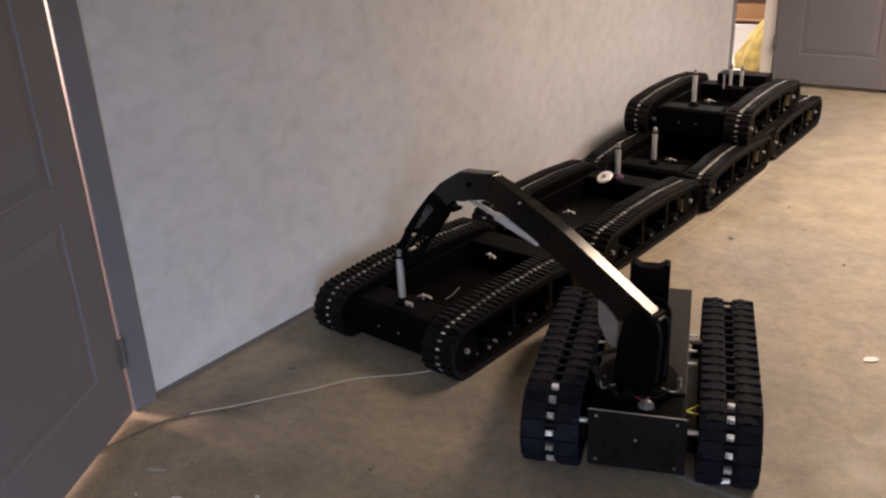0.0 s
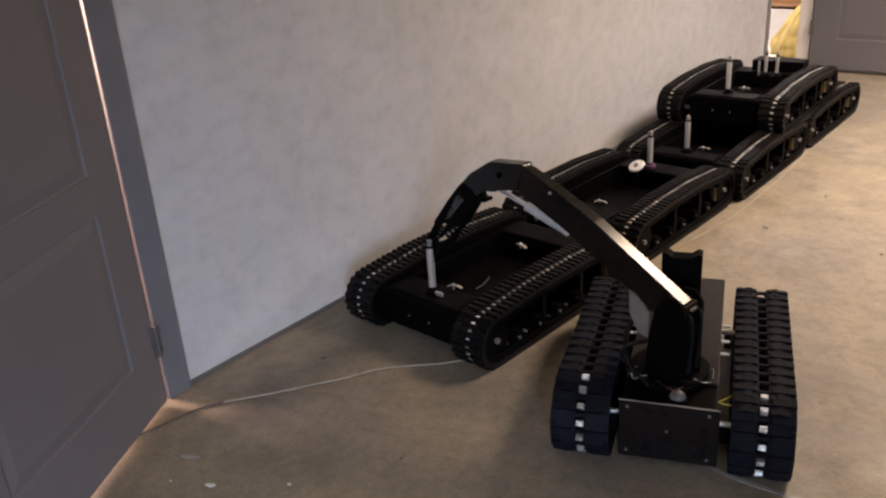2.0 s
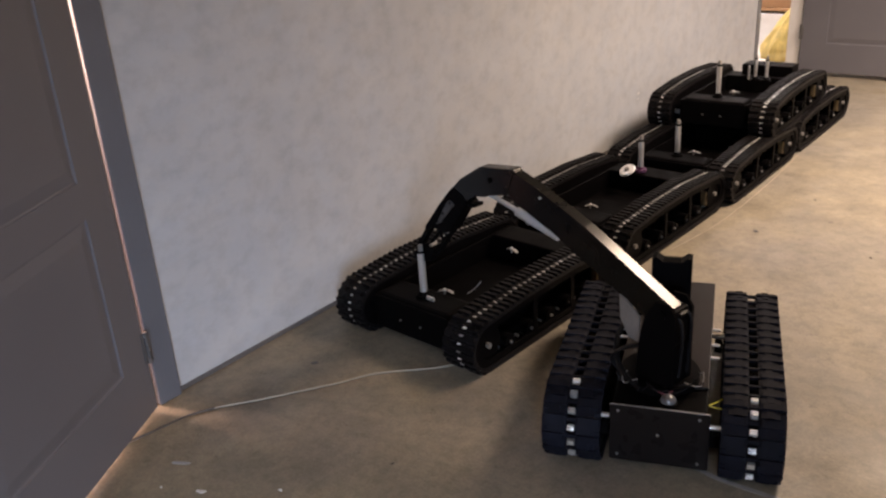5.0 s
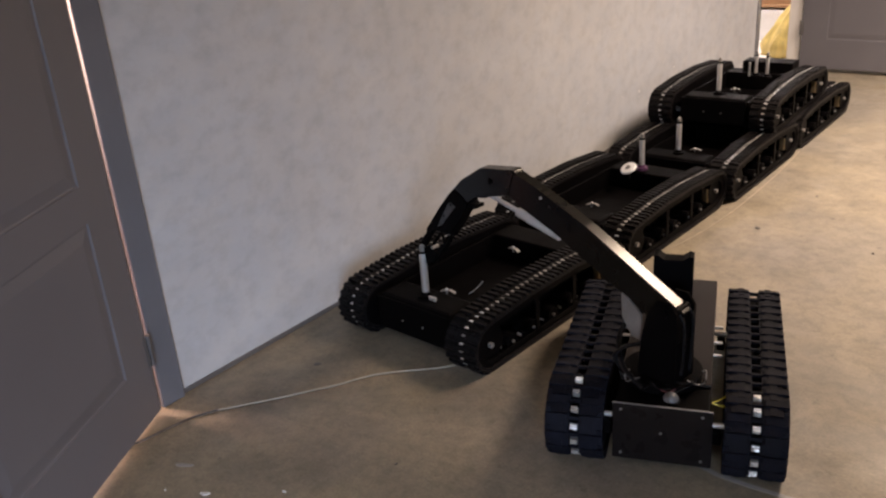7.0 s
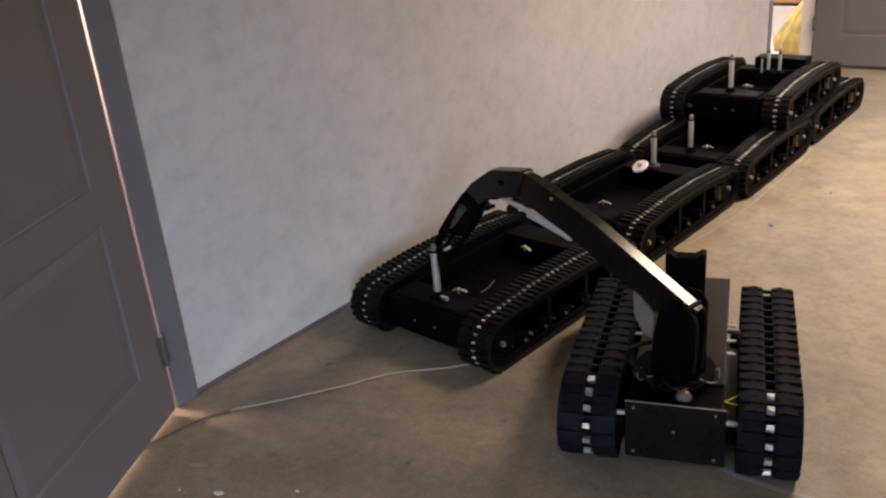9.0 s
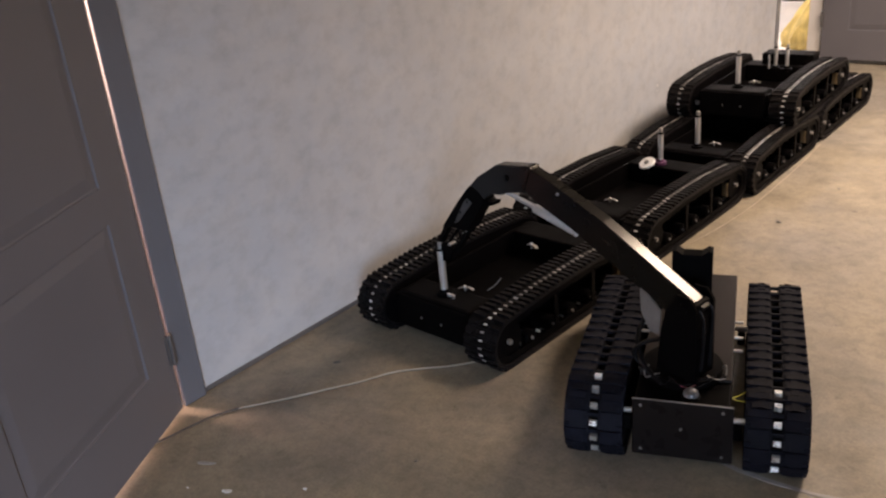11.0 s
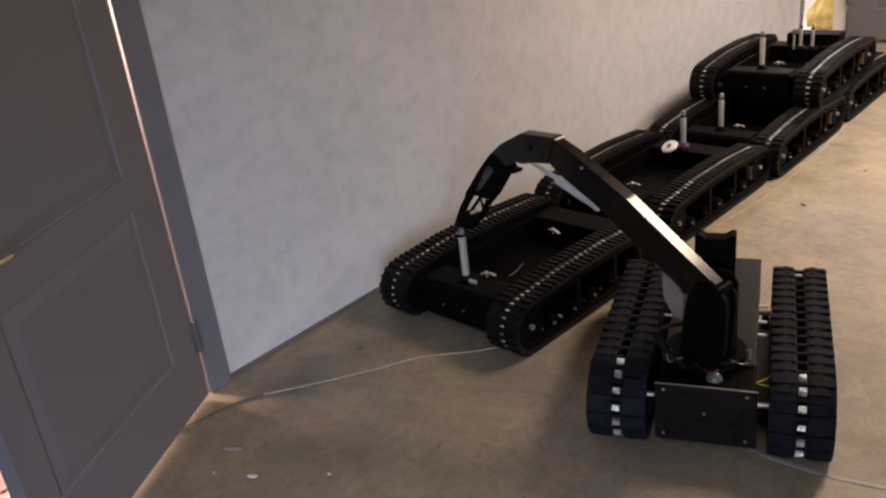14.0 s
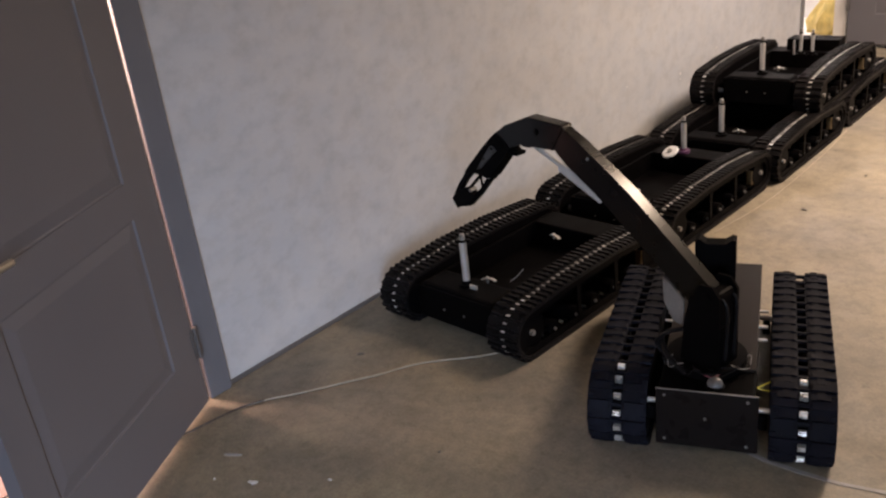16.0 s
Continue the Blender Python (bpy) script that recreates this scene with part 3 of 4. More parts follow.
def tracked_robot(label, m, masts, eyes, extra=None, half=0.275, longer=0.0):
    root = thing("tracked_robot", label, "robot", m, "tracked robots parked along the wall")
    circles = [(y + (longer if y > 0.5 else 0), z, r) for y, z, r in WALL_TRACK]
    for side in (-1, 1):
        track(root, side * half, circles, 0.14, 74, M_RUBBER, 0.0125, 0.013, side, M_BLACK, (0.36, 0.60))
    bm = bmesh.new()
    box(bm, (-0.19, 0.05, 0.035), (0.19, 0.90, 0.075), 0.006)
    for sx in (-1, 1):
        box(bm, (sx * 0.186 - 0.006, 0.06, 0.06), (sx * 0.186 + 0.006, 0.89, 0.168), 0.003)
    part("chassis", bm, M_BLACK, root, "black powder-coated chassis tray")
    part("front_deck", box(bmesh.new(), (-0.175, 0.055, 0.074), (0.175, 0.19, 0.180), 0.014), M_BLACK, root)
    part("rear_deck", box(bmesh.new(), (-0.175, 0.75, 0.074), (0.175, 0.885, 0.172), 0.006), M_BLACK, root)
    front = part("front_panel", box(bmesh.new(), (-0.182, 0.043, 0.042), (0.182, 0.0495, 0.172), 0.002), M_BLACK, root, "black front panel")
    for sx in (-0.05, 0.05):
        part("screw", rod(bmesh.new(), (sx, 0.0395, 0.10), (sx, 0.043, 0.10), 0.0042, 8), M_DULL, front)
    for sx in (-1, 1):
        part("axle_stub", rod(bmesh.new(), (sx * 0.19, 0.09, 0.09), (sx * 0.225, 0.09, 0.09), 0.014, 12), M_DULL, root, smooth=True)
        part("axle_stub", rod(bmesh.new(), (sx * 0.19, 0.87, 0.09), (sx * 0.225, 0.87, 0.09), 0.014, 12), M_DULL, root, smooth=True)
    for x, y, z1, material in masts:
        post(root, x, y, 0.180, z1, material, 0.0135 if y < 0.2 or y > 0.7 else 0.0095)
    for x, y, turn in eyes:
        hook(root, x, y, 0.192, turn)
    if extra:
        extra(root)
    return root


def antenna_wire(root):
    tube_along("antenna_wire", [(0.115, 0.235, 0.178), (0.128, 0.262, 0.190), (0.138, 0.290, 0.212)], 0.0018, M_DULL, root)
    part("latch", box(bmesh.new(), (0.028, 0.108, 0.180), (0.062, 0.116, 0.196), 0.002, m=None), M_ALU, root, "small bright latch")


def loose_strap(root):
    tube_along("loose_strap", [(0.348, 0.69, 0.09), (0.352, 0.692, 0.05), (0.353, 0.69, 0.004)], 0.0022, M_DARKCABLE, root)


def plastic_disc(root):
    d = bmesh.new()
    m = pose(-0.045, 0.70, 0.205, 28, -12, 0)
    bmesh.ops.create_cone(d, cap_ends=True, segments=32, radius1=0.042, radius2=0.038, depth=0.008, matrix=m)
    disc = part("plastic_disc", d, M_PLASTIC, root, "white plastic hub disc", smooth=True)
    h = bmesh.new()
    bmesh.ops.create_cone(h, cap_ends=True, segments=20, radius1=0.014, radius2=0.011, depth=0.012, matrix=m @ pose(0, 0, 0.006))
    part("hub", h, M_DULL, disc, smooth=True)
    part("disc_stem", rod(bmesh.new(), (-0.045, 0.705, 0.15), (-0.045, 0.70, 0.205), 0.009, 10), M_BLACK, root)


def rear_case(root):
    part("mast_stub", rod(bmesh.new(), (-0.022, 0.70, 0.165), (-0.022, 0.70, 0.248), 0.006, 14), M_ALU, root, "short aluminium stub", smooth=True)
    part("rear_case", box(bmesh.new(), (-0.10, 0.80, 0.165), (0.205, 0.93, 0.236), 0.006), M_BLACK, root, "black electronics case")


ROBOTS = [
    ("black tracked robot on the floor beside the wall, its mast gripped", pose(0.503, 0.628, 0, 0, 0, -4.0), [(0.0, 0.125, 0.388, M_BLACK)], [(0.050, 0.185, 20), (0.02, 0.63, -10)], antenna_wire, 0.275, 0.0),
    ("black tracked robot with a white hub disc by its rear mast", pose(0.540, 1.655, 0, 0, 0, -3.0), [(-0.02, 0.79, 0.365, M_PURPLE)], [(0.05, 0.2, 20)], plastic_disc, 0.287, 0.0),
    ("black tracked robot carrying another robot on its rear", pose(0.622, 2.62, 0, 0, 0, -1.0), [(-0.005, 0.14, 0.375, M_BLACK)], [(0.06, 0.20, 15)], loose_strap, 0.287, 0.0),
    ("black tracked robot stacked on top of two others", pose(0.626, 3.15, 0.196, 0, 0, 0.8), [(-0.008, 0.15, 0.385, M_BLACK), (0.037, 0.64, 0.335, M_BLACK), (0.103, 0.64, 0.33, M_BLACK)], [(0.05, 0.24, 15)], rear_case, 0.290, 0.05),
    ("black tracked robot at the far end of the row", pose(0.640, 3.63, 0, 0, 0, -0.5), [], [], None, 0.285, 0.05),
]
for label, m, masts, eyes, extra, half, longer in ROBOTS:
    tracked_robot(label, m, masts, eyes, extra, half, longer)


# ---------------------------------------------------------------- robot with the arm
ROBOT_M = pose(1.57, 0.459, 0, 0, 0, 20.0)
ARM_TRACK = [(0.100, 0.118, 0.116), (0.745, 0.114, 0.108), (0.40, 0.114, 0.109), (0.50, 0.06, 0.057)]
SHOULDER = Vector((1.508, 0.620, 0))
ARM_TURN = 170.95
PIVOT = Vector((-0.02, 0, 0.56))


def arm_pose(lift, turn):
    """The pose of the arm's frame, in the robot's space: x along the arm, z up, origin under the shoulder."""
    w = Matrix.Translation(SHOULDER) @ pose(0, 0, 0, 0, 0, ARM_TURN + turn)
    return ROBOT_M.inverted() @ w @ Matrix.Translation(PIVOT) @ pose(0, 0, 0, 0, -lift, 0) @ Matrix.Translation(-PIVOT)


WRIST = Vector((0.765, 0, 0.765))


def wrist_pose(lift, turn, bend):
    return arm_pose(lift, turn) @ Matrix.Translation(WRIST) @ pose(0, 0, 0, 0, -bend, 0) @ Matrix.Translation(-WRIST)


def manipulator_robot():
    root = thing("manipulator_robot", "black tracked robot with a jointed arm reaching to another robot's mast", "robot", ROBOT_M)
    for side, off in ((-1, 0.237), (1, 0.248)):
        track(root, side * off, ARM_TRACK, 0.164, 40, M_RUBBER2, 0.0105, 0.013, side, M_BLACK, (0.25, 0.43, 0.61), 1)
    part("chassis", box(bmesh.new(), (-0.128, 0.040, 0.035), (0.128, 0.84, 0.206), 0.005), M_BLACK, root, "black chassis box")
    front = part("front_panel", box(bmesh.new(), (-0.134, 0.026, 0.030), (0.138, 0.036, 0.214), 0.003), M_GLOSS, root, "glossy black front panel with small screws")
    for sx, z in ((-0.11, 0.195), (0.11, 0.195), (-0.11, 0.05), (0.11, 0.05), (0.0, 0.128)):
        part("screw", rod(bmesh.new(), (sx, 0.0235, z), (sx, 0.027, z), 0.0042, 10), M_DULL, front)
    # thin pale strip modelled in place of the highlight on the panel's top edge
    part("edge_highlight", box(bmesh.new(), (-0.134, 0.0245, 0.2135), (0.138, 0.0285, 0.2160), 0.0008, seg=1), M_DULL, front, "pale strip added as highlight along the front panel edge")
    part("deck_plate", box(bmesh.new(), (-0.128, 0.16, 0.2065), (0.128, 0.86, 0.2165), 0.003), M_DECK, root, "dark brown-black deck plate")
    tt = rod(bmesh.new(), (-0.01, 0.20, 0.214), (-0.01, 0.20, 0.238), 0.112, 40)
    part("turntable", tt, M_BLACK, root, "round black turntable", smooth=True)
    # upright saddle mast behind the shoulder
    sb = bmesh.new()
    o = [(-0.052, 0.21), (0.060, 0.21), (0.060, 0.550), (0.048, 0.553), (0.030, 0.540), (-0.022, 0.540), (-0.040, 0.553), (-0.052, 0.550)]
    prism(sb, o, 0.290, 0.335, Matrix.Identity(4))
    part("saddle_mast", sb, M_BLACK, root, "black channel with a notched boom rest")
    # shoulder tower, turned with the arm
    am = ROBOT_M.inverted() @ Matrix.Translation(SHOULDER) @ pose(0, 0, 0, 0, 0, ARM_TURN)
    tb = bmesh.new()
    o = [(-0.062, 0.23), (0.060, 0.23), (0.050, 0.36), (0.035, 0.43), (0.0, 0.49), (-0.040, 0.49), (-0.062, 0.46)]
    prism(tb, o, -0.048, -0.038, am)
    prism(tb, o, 0.038, 0.048, am)
    box(tb, (-0.058, -0.0375, 0.231), (0.048, 0.0375, 0.36), 0.004, am)
    box(tb, (-0.056, -0.0375, 0.355), (0.004, 0.0375, 0.470), 0.010, am)
    part("shoulder_tower", tb, M_BLACK, root, "black shoulder bracket")
    pb = bmesh.new()
    prism(pb, [(0.066, 0.33), (0.100, 0.335), (0.132, 0.39), (0.136, 0.462), (0.112, 0.452), (0.066, 0.410)], 0.020, 0.026, am)
    part("bracket_plate", pb, M_DULL, root, "bare aluminium bracket plate")
    part("shoulder_pin", rod(bmesh.new(), am @ Vector((-0.02, -0.052, 0.455)), am @ Vector((-0.02, 0.052, 0.455)), 0.014, 18), M_BLACK, root, smooth=True)
    for sx in (-1, 1):
        for y in (0.085, 0.62):
            part("axle", rod(bmesh.new(), (sx * 0.128, y, 0.135), (sx * 0.19, y, 0.135), 0.008, 14), M_ALU, root, "bright steel axle", smooth=True)
            part("axle_block", box(bmesh.new(), (sx * 0.150 - 0.012, y - 0.025, 0.085), (sx * 0.150 + 0.012, y + 0.025, 0.128), 0.003), M_BLACK, root)
        for y in (0.36, 0.44, 0.54):
            part("tensioner_bolt", rod(bmesh.new(), (sx * 0.128, y, 0.200), (sx * 0.154, y, 0.200), 0.005, 10), M_ALU, root, smooth=True)
    part("side_strut", box(bmesh.new(), (-0.172, 0.50, 0.19), (-0.128, 0.53, 0.204), 0.002), M_DULL, root)
    dome = ball(bmesh.new(), (0.022, 0.072, 0.216), 0.023, 14, 0.85)
    dome_ob = part("lamp_dome", dome, M_LENS, root, "clear round lamp dome", smooth=True)
    part("dome_ring", ring(bmesh.new(), pose(0.022, 0.072, 0.2105), 0.023, 0.004, 24, 8), M_BLACK, dome_ob, smooth=True)
    # loose wiring round the turntable
    rnd = random.Random(4)
    mats = [M_DARKCABLE, M_DULL, M_DARKCABLE, M_DARKCABLE, M_RED, M_DARKCABLE]
    for k in range(9):
        a0 = radians(200 + 16 * k + rnd.uniform(-8, 8))
        a1 = a0 + radians(rnd.uniform(25, 55))
        pts = []
        for j in range(5):
            a = a0 + (a1 - a0) * j / 4
            r = 0.108 + 0.022 * math.sin(math.pi * j / 4) + rnd.uniform(-0.006, 0.006)
            pts.append((-0.01 + r * math.cos(a), 0.20 + r * math.sin(a) * 0.9, 0.236 + rnd.uniform(-0.010, 0.016)))
        tube_along("wire", pts, 0.0017 if k % 3 else 0.0028, mats[k % 6], root)
    for end in ((0.165, 0.112, 0.214), (0.165, 0.092, 0.196)):
        tube_along("wire", [(0.131, 0.090, 0.204), (0.147, (0.090 + end[1]) / 2 - 0.003, (0.204 + end[2]) / 2), end], 0.0020, M_YELLOW, root, "thin yellow wire")
    tube_along("power_cable", [(-0.06, 0.10, 0.225), (-0.12, 0.15, 0.26), (-0.14, 0.24, 0.31), (-0.10, 0.29, 0.36), (-0.02, 0.25, 0.40)], 0.008, M_DARKCABLE, root)

    for k, y in enumerate((-0.030, 0.022)):
        pts = [(-0.050, y, 0.452), (-0.066 - 0.003 * k, y, 0.425), (-0.067 - 0.003 * k, y * 0.9, 0.345), (-0.064, y * 0.8, 0.262)]
        tube_along("heel_cable", [am @ Vector(q) for q in pts], 0.0055, M_DARKCABLE, root)
    for k, y in enumerate((0.052, 0.060)):
        pts = [(0.050, y - 0.01, 0.335), (0.095, y + 0.006, 0.315), (0.128, y + 0.01, 0.275), (0.105, y, 0.235)]
        tube_along("side_cable", [am @ Vector(q) for q in pts], 0.0060 - 0.001 * k, M_DARKCABLE, root)

    # boom, bent elbow and strut: one rigid piece of the arm
    bb = bmesh.new()
    prism(bb, [(-0.045, 0.448), (-0.024, 0.467), (0.248, 0.690), (0.435, 0.817), (0.500, 0.855), (0.545, 0.790), (0.521, 0.764), (0.485, 0.737), (0.374, 0.664), (0.131, 0.474), (0.055, 0.407), (0.005, 0.398)], -0.020, 0.020, Matrix.Identity(4), 0.004)
    boom = part("boom", bb, M_BOOM, root, "long satin-black box-section boom")
    eb = bmesh.new()
    prism(eb, [(0.489, 0.854), (0.500, 0.860), (0.636, 0.869), (0.739, 0.828), (0.800, 0.786), (0.768, 0.738), (0.722, 0.752), (0.700, 0.768), (0.672, 0.780), (0.668, 0.768), (0.632, 0.768), (0.622, 0.779), (0.556, 0.780), (0.537, 0.773)], -0.023, 0.023, Matrix.Identity(4), 0.004)
    part("elbow", eb, M_BOOM, boom, "black angled elbow housing")
    fb = bmesh.new()
    prism(fb, [(0.720, 0.757), (0.712, 0.742), (0.690, 0.742), (0.695, 0.730), (0.728, 0.735), (0.745, 0.75)], -0.02, 0.02, Matrix.Identity(4))
    part("elbow_tab", fb, M_BLACK, boom)
    part("actuator_rod", rod(bmesh.new(), (0.645, 0.0, 0.776), (0.510, 0.0, 0.716), 0.0075, 16), M_RODPAINT, boom, "pale actuator rod", smooth=True)
    part("actuator_tube", rod(bmesh.new(), (0.524, 0.0, 0.719), (0.368, 0.0, 0.645), 0.0145, 20), M_RODPAINT, boom, "pale actuator tube", smooth=True)
    part("boom_bolt", rod(bmesh.new(), (0.40, 0.019, 0.772), (0.40, 0.024, 0.772), 0.004, 10), M_ALU, boom)
    for y in (-0.023, 0.023):
        part("hinge_bolt", rod(bmesh.new(), (0.60, y - 0.004, 0.825), (0.60, y + 0.004, 0.825), 0.010, 12), M_BLACK, boom)

    # gripper: wrist housing and two jaws
    wb = bmesh.new()
    prism(wb, [(0.782, 0.800), (0.800, 0.784), (0.859, 0.730), (0.955, 0.634), (0.945, 0.622), (0.915, 0.642), (0.872, 0.636), (0.846, 0.628), (0.822, 0.634), (0.763, 0.703), (0.722, 0.748), (0.740, 0.775)], -0.026, 0.026, Matrix.Identity(4), 0.004)
    wrist = part("gripper", wb, M_BLACK, root, "black gripper wrist with two open jaws")
    part("wrist_plate", prism(bmesh.new(), [(0.886, 0.655), (0.864, 0.662), (0.781, 0.737), (0.800, 0.752), (0.815, 0.744)], 0.0255, 0.0295, Matrix.Identity(4), 0.001), M_PLATE, wrist, "dull dark metal wrist plate")
    for u, w in ((0.800, 0.742), (0.842, 0.700), (0.874, 0.668)):
        part("plate_screw", rod(bmesh.new(), (u, 0.029, w), (u, 0.032, w), 0.004, 8), M_BLACK, wrist)
    # two jaws in one plane with a diagonal link between them
    outer = [(0.950, 0.640), (0.962, 0.628), (1.010, 0.572), (1.050, 0.512), (1.032, 0.506), (0.996, 0.560), (0.970, 0.592), (0.938, 0.622)]
    inner = [(0.818, 0.640), (0.830, 0.622), (0.851, 0.611), (0.906, 0.548), (0.961, 0.498), (0.972, 0.510), (0.926, 0.554), (0.893, 0.578), (0.866, 0.616), (0.846, 0.640)]
    tip = [(1.050, 0.512), (1.038, 0.500), (1.026, 0.478), (1.012, 0.489), (0.992, 0.493), (0.961, 0.500), (0.926, 0.546), (0.945, 0.556), (0.955, 0.572), (1.000, 0.556)]
    for name, o, lo, hi in (("outer_jaw", outer, -0.011, 0.011), ("inner_jaw", inner, -0.012, 0.010), ("jaw_tip", tip, -0.014, 0.014)):
        part(name, prism(bmesh.new(), o, lo, hi, Matrix.Identity(4), 0.0015), M_BLACK, wrist)
    for a, b, w in (((0.955, 0.570), (0.900, 0.622), 0.006), ((0.894, 0.580), (0.900, 0.630), 0.0045), ((0.885, 0.640), (0.858, 0.620), 0.005)):
        part("jaw_link", rod(bmesh.new(), (a[0], 0, a[1]), (b[0], 0, b[1]), w, 10), M_BLACK, wrist, smooth=True)
    for u, w in ((0.950, 0.630), (0.850, 0.628), (0.948, 0.562)):
        part("jaw_pivot", rod(bmesh.new(), (u, -0.015, w), (u, 0.0145, w), 0.006, 12), M_DULL, wrist, smooth=True)
    return root, boom, wrist


ARM_ROBOT, BOOM, GRIPPER = manipulator_robot()


# ---------------------------------------------------------------- loose things
def floor_cables():
    c = tube_along("floor_cable", [(0.20, 0.0, 0.005), (0.301, 0.129, 0.005), (0.385, 0.25, 0.005), (0.439, 0.326, 0.005), (0.502, 0.436, 0.005), (0.58, 0.515, 0.005), (0.665, 0.587, 0.006), (0.725, 0.66, 0.006), (0.76, 0.74, 0.005)], 0.0036, M_CABLE)
    tagged(c, "pale thin cable lying on the floor to the parked robot", "cable")
    d = tube_along("floor_cable", [(0.02, -0.50, 0.005), (0.09, -0.36, 0.006), (0.126, -0.252, 0.005), (0.142, -0.17, 0.006), (0.160, -0.08, 0.005), (0.198, -0.005, 0.005)], 0.0038, M_DIRTYCABLE)
    tagged(d, "dirty dark cable running under the open door", "cable")


def scrap(x, y, size, turn, label, material, seed, slim=0.55):
    r = random.Random(seed)
    bm = bmesh.new()
    n = 7
    top = [bm.verts.new((size * r.uniform(0.55, 1) * math.cos(2 * math.pi * i / n), size * slim * r.uniform(0.55, 1) * math.sin(2 * math.pi * i / n), r.uniform(0.002, 0.006))) for i in range(n)]
    low = [bm.verts.new((v.co.x * 0.97, v.co.y * 0.97, 0.0004)) for v in top]
    bm.faces.new(top)
    bm.faces.new(low[::-1])
    for i in range(n):
        bm.faces.new((top[i], low[i], low[(i + 1) % n], top[(i + 1) % n]))
    tagged(part("scrap", bm, material, m=pose(x, y, 0, 0, 0, turn)), label, "litter", "scraps on the floor")


floor_cables()
tagged(tube_along("floor_wire", [(0.945, 1.95, 0.003), (0.985, 2.2, 0.003), (1.012, 2.45, 0.003), (1.02, 2.8, 0.003), (1.018, 3.2, 0.003), (1.0, 3.6, 0.003)], 0.0026, M_CABLE), "thin pale wire lying along the parked robots", "wire")
for k, (x, y, size, turn) in enumerate(((0.517, -0.305, 0.016, 40), (0.708, -0.172, 0.010, 10), (0.505, -0.31, 0.007, 70), (1.972, 1.52, 0.040, 45), (0.40, -0.36, 0.006, 0))):
    scrap(x, y, size, turn, "small white paper scrap on the floor", M_PAPER, k)
scrap(0.346, -0.258, 0.040, 30, "flattened grey paper scrap on the floor", M_TAPE, 20, 0.22)
for k, (x, y, size) in enumerate(((1.19, 2.36, 0.018), (0.273, 0.394, 0.020), (1.30, 2.9, 0.010), (1.7, 2.3, 0.008), (1.25, 0.05, 0.006), (0.9, 0.1, 0.006), (1.05, -0.15, 0.007))):
    scrap(x, y, size, 50 * k, "dark speck of dirt on the floor", M_BASE, 30 + k)


def floor_tape():
    bm = bmesh.new()
    r = random.Random(8)
    pts = [(1.60, 0.575), (1.70, 0.555), (1.80, 0.55), (1.90, 0.56), (2.02, 0.585), (2.3, 0.66), (2.7, 0.78)]
    lo = [[bm.verts.new((x, y + s * (0.008 + r.uniform(-0.003, 0.003)), z)) for x, y in pts] for z in (0.0005, 0.0022) for s in (-1, 1)]
    for i in range(len(pts) - 1):
        bm.faces.new((lo[2][i], lo[2][i + 1], lo[3][i + 1], lo[3][i]))
        bm.faces.new((lo[0][i], lo[1][i], lo[1][i + 1], lo[0][i + 1]))
        bm.faces.new((lo[0][i], lo[0][i + 1], lo[2][i + 1], lo[2][i]))
        bm.faces.new((lo[1][i], lo[3][i], lo[3][i + 1], lo[1][i + 1]))
    for i in (0, len(pts) - 1):
        bm.faces.new((lo[0][i], lo[2][i], lo[3][i], lo[1][i]))
    tagged(part("floor_tape", bm, M_TAPE), "scuffed grey tape strip stuck to the floor", "tape")


floor_tape()


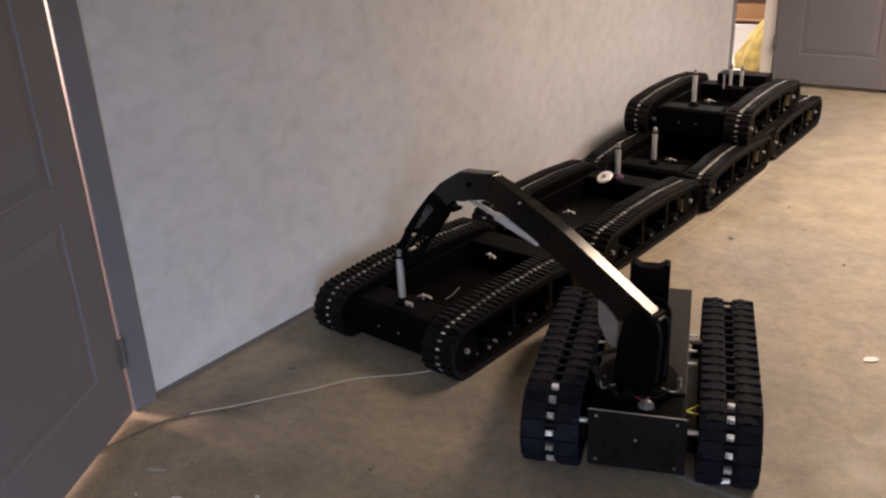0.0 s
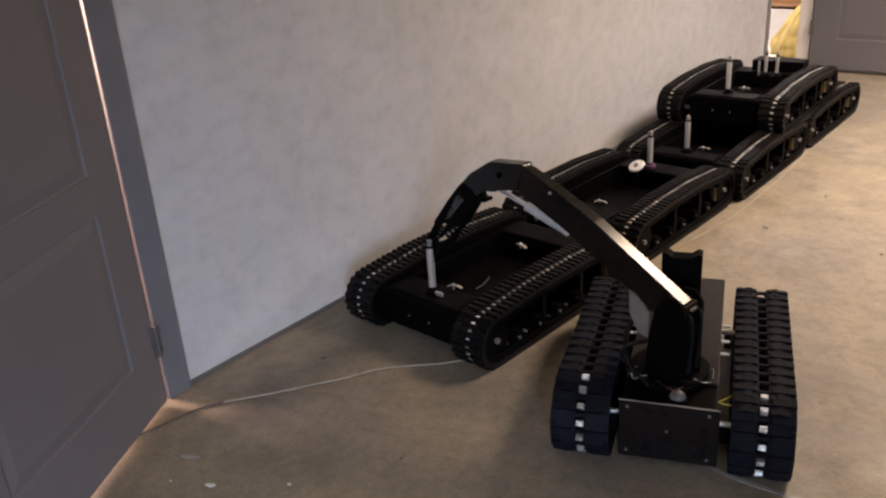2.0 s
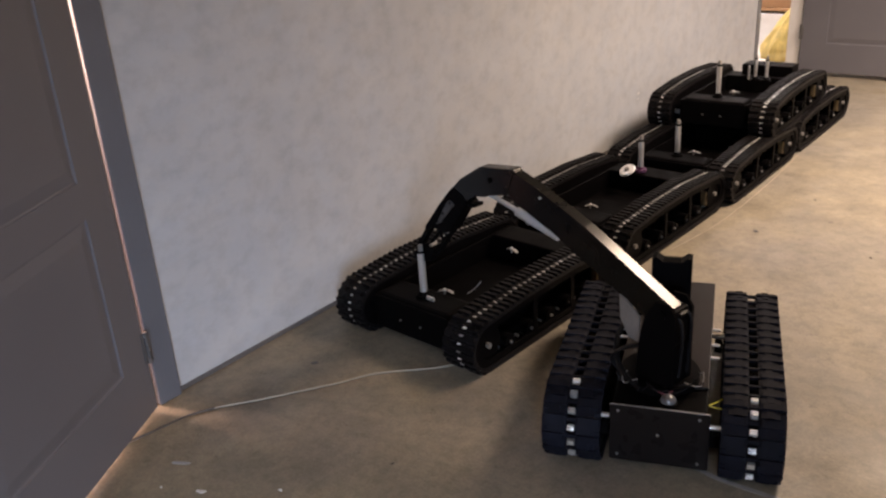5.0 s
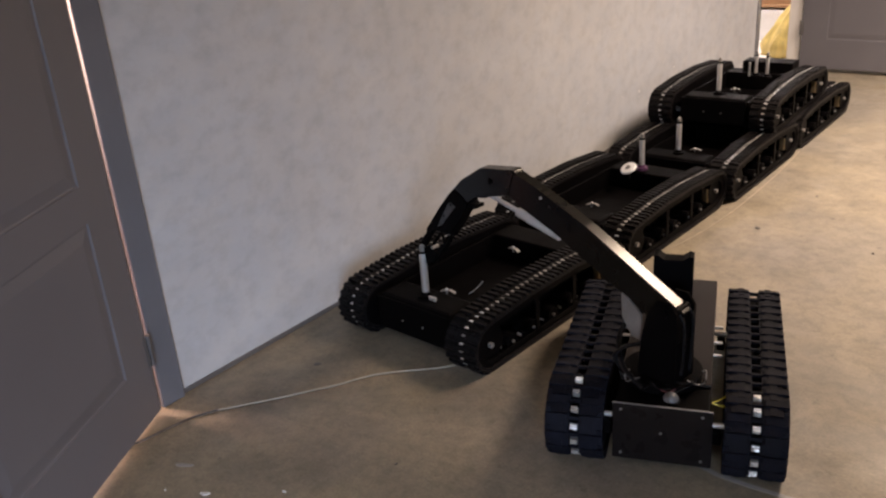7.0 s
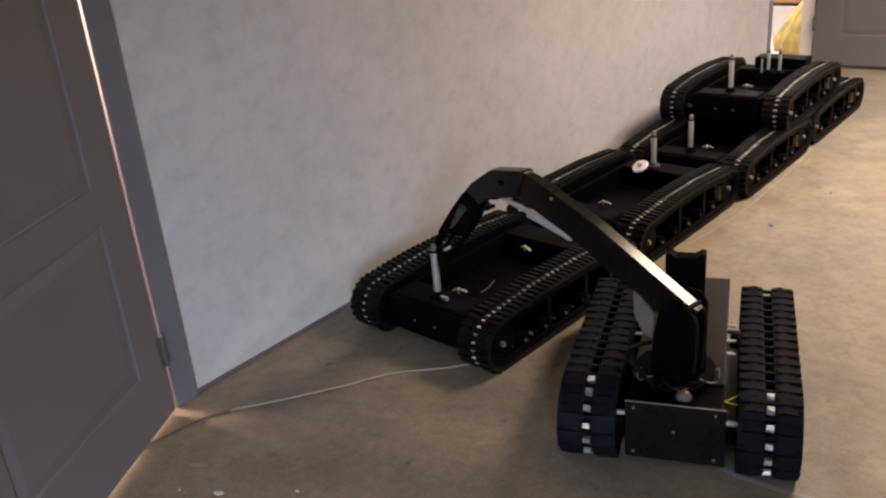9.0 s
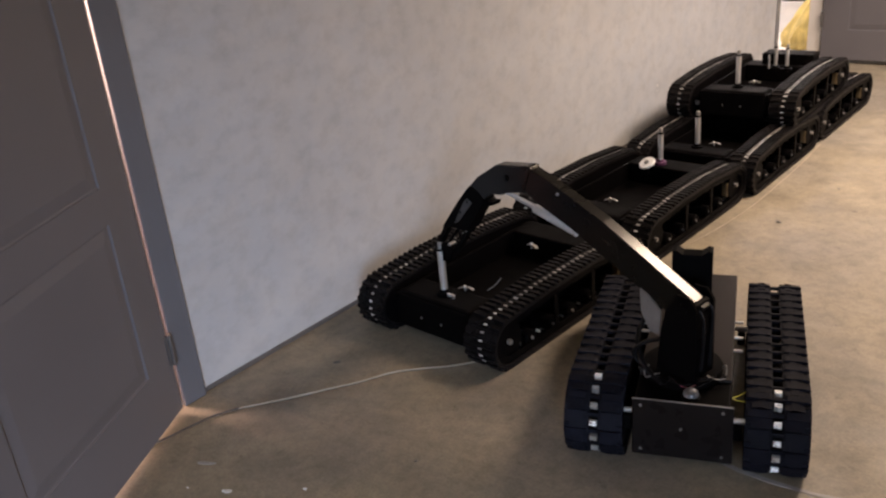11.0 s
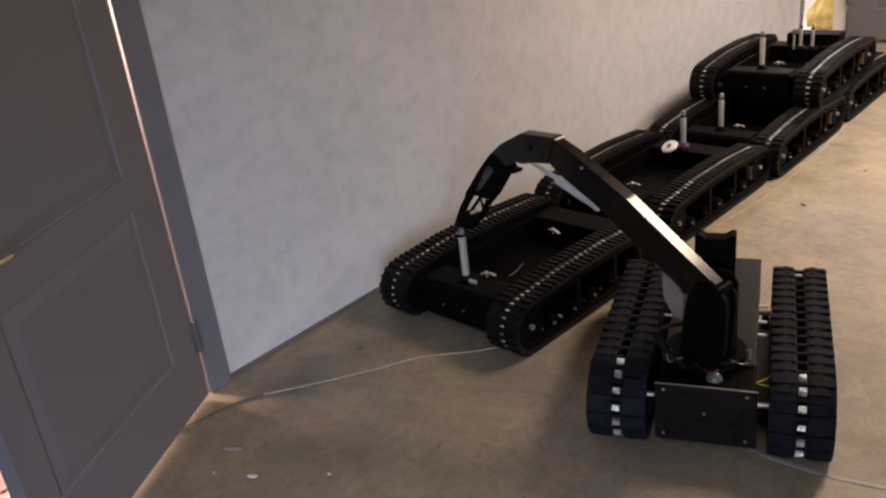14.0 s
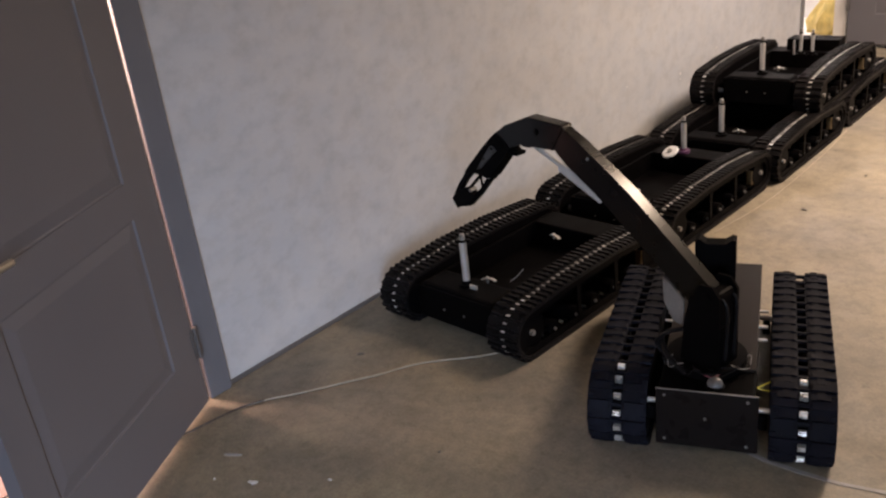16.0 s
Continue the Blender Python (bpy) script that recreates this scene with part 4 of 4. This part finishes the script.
def closet_things():
    t = thing("storage_shelf", "white closet shelf unit", "shelf", pose(-0.45, 6.85, 0.004))
    for x in (-0.55, 0.93):
        for y in (0.0, 0.42):
            part("shelf_post", box(bmesh.new(), (x, y, 0), (x + 0.03, y + 0.03, 1.9), 0.003), M_WHITE, t)
    for z in (0.31, 0.66, 1.1, 1.6):
        part("shelf_board", box(bmesh.new(), (-0.55, 0.0, z), (0.96, 0.45, z + 0.025), 0.003), M_CARD if z < 0.7 else M_WHITE, t)
    b = thing("cardboard_box", "brown cardboard box on the closet shelf", "box", pose(-0.16, 7.04, 0.339, 0, 0, 3))
    part("carton", box(bmesh.new(), (-0.30, -0.15, 0), (0.14, 0.16, 0.13), 0.006), M_CARD, b)
    w = thing("white_carton", "plain white carton on the closet floor under the shelf", "box", pose(-0.10, 7.02, 0.004, 0, 0, 2))
    part("carton", box(bmesh.new(), (-0.36, -0.16, 0), (0.42, 0.16, 0.27), 0.005), M_PLASTIC, w)
    part("lid", box(bmesh.new(), (-0.365, -0.165, 0.245), (0.425, 0.165, 0.285), 0.004), M_PLASTIC, w)
    part("tape_strip", box(bmesh.new(), (-0.301, -0.02, 0.129), (0.141, 0.03, 0.1325)), M_CABLE, b)


def yellow_bag(x, y):
    """A tall slumped plastic bag, gathered at its neck, with folds."""
    bm = bmesh.new()
    rows, n = [], 40
    for j in range(15):
        z = 0.60 * j / 14
        w = 0.30 * (1 - (j / 14) ** 1.25) + 0.022
        if j < 2:
            w *= 0.86 + 0.07 * j
        row = []
        for i in range(n):
            a = 2 * math.pi * i / n
            f = 1 + 0.07 * math.sin(9 * a + j * 0.35) + 0.04 * math.sin(17 * a - j * 0.6)
            row.append(bm.verts.new((x + 0.10 * (j / 14) + w * f * math.cos(a), y + w * f * math.sin(a), z + 0.005)))
        rows.append(row)
    for p, q in zip(rows, rows[1:]):
        for i in range(n):
            bm.faces.new((p[i], p[(i + 1) % n], q[(i + 1) % n], q[i]))
    bm.faces.new(rows[0][::-1])
    bm.faces.new(rows[-1])
    tagged(part("plastic_bag", bm, M_BAG, smooth=True), "crumpled yellow plastic bag standing in the closet", "bag")


closet_things()
yellow_bag(0.12, 6.40)

# seconds, lift and turn of the boom, bend of the wrist
ARM_ROWS = [
    (0.0, -10.4, 0.45, 5.0), (2.0, -10.55, 0.42, 5.0), (4.0, -10.5, 0.45, 5.0), (6.5, -10.95, 0.6, 5.0), (7.5, -11.1, 0.6, 5.0),
    (8.5, -11.6, 0.5, 5.5), (9.0, -11.8, 0.55, 5.5), (11.5, -10.6, 0.9, 5.0), (12.5, -10.0, 0.95, 5.0), (13.0, -9.65, 0.95, 5.0),
    (13.5, -9.35, 0.9, 4.7), (13.7, -8.7, 0.8, 4.2), (14.0, -6.3, 0.45, 1.0), (14.5, -4.7, 0.42, 0.0), (15.0, -3.2, 0.3, 0.0), (15.5, -1.65, 0.05, 0.0), (16.0, 0.0, 0.0, 0.0),
]


def motions():
    walk(BOOM, [(t, arm_pose(a, g)) for t, a, g, b in ARM_ROWS])
    walk(GRIPPER, [(t, wrist_pose(a, g, b)) for t, a, g, b in ARM_ROWS])


motions()
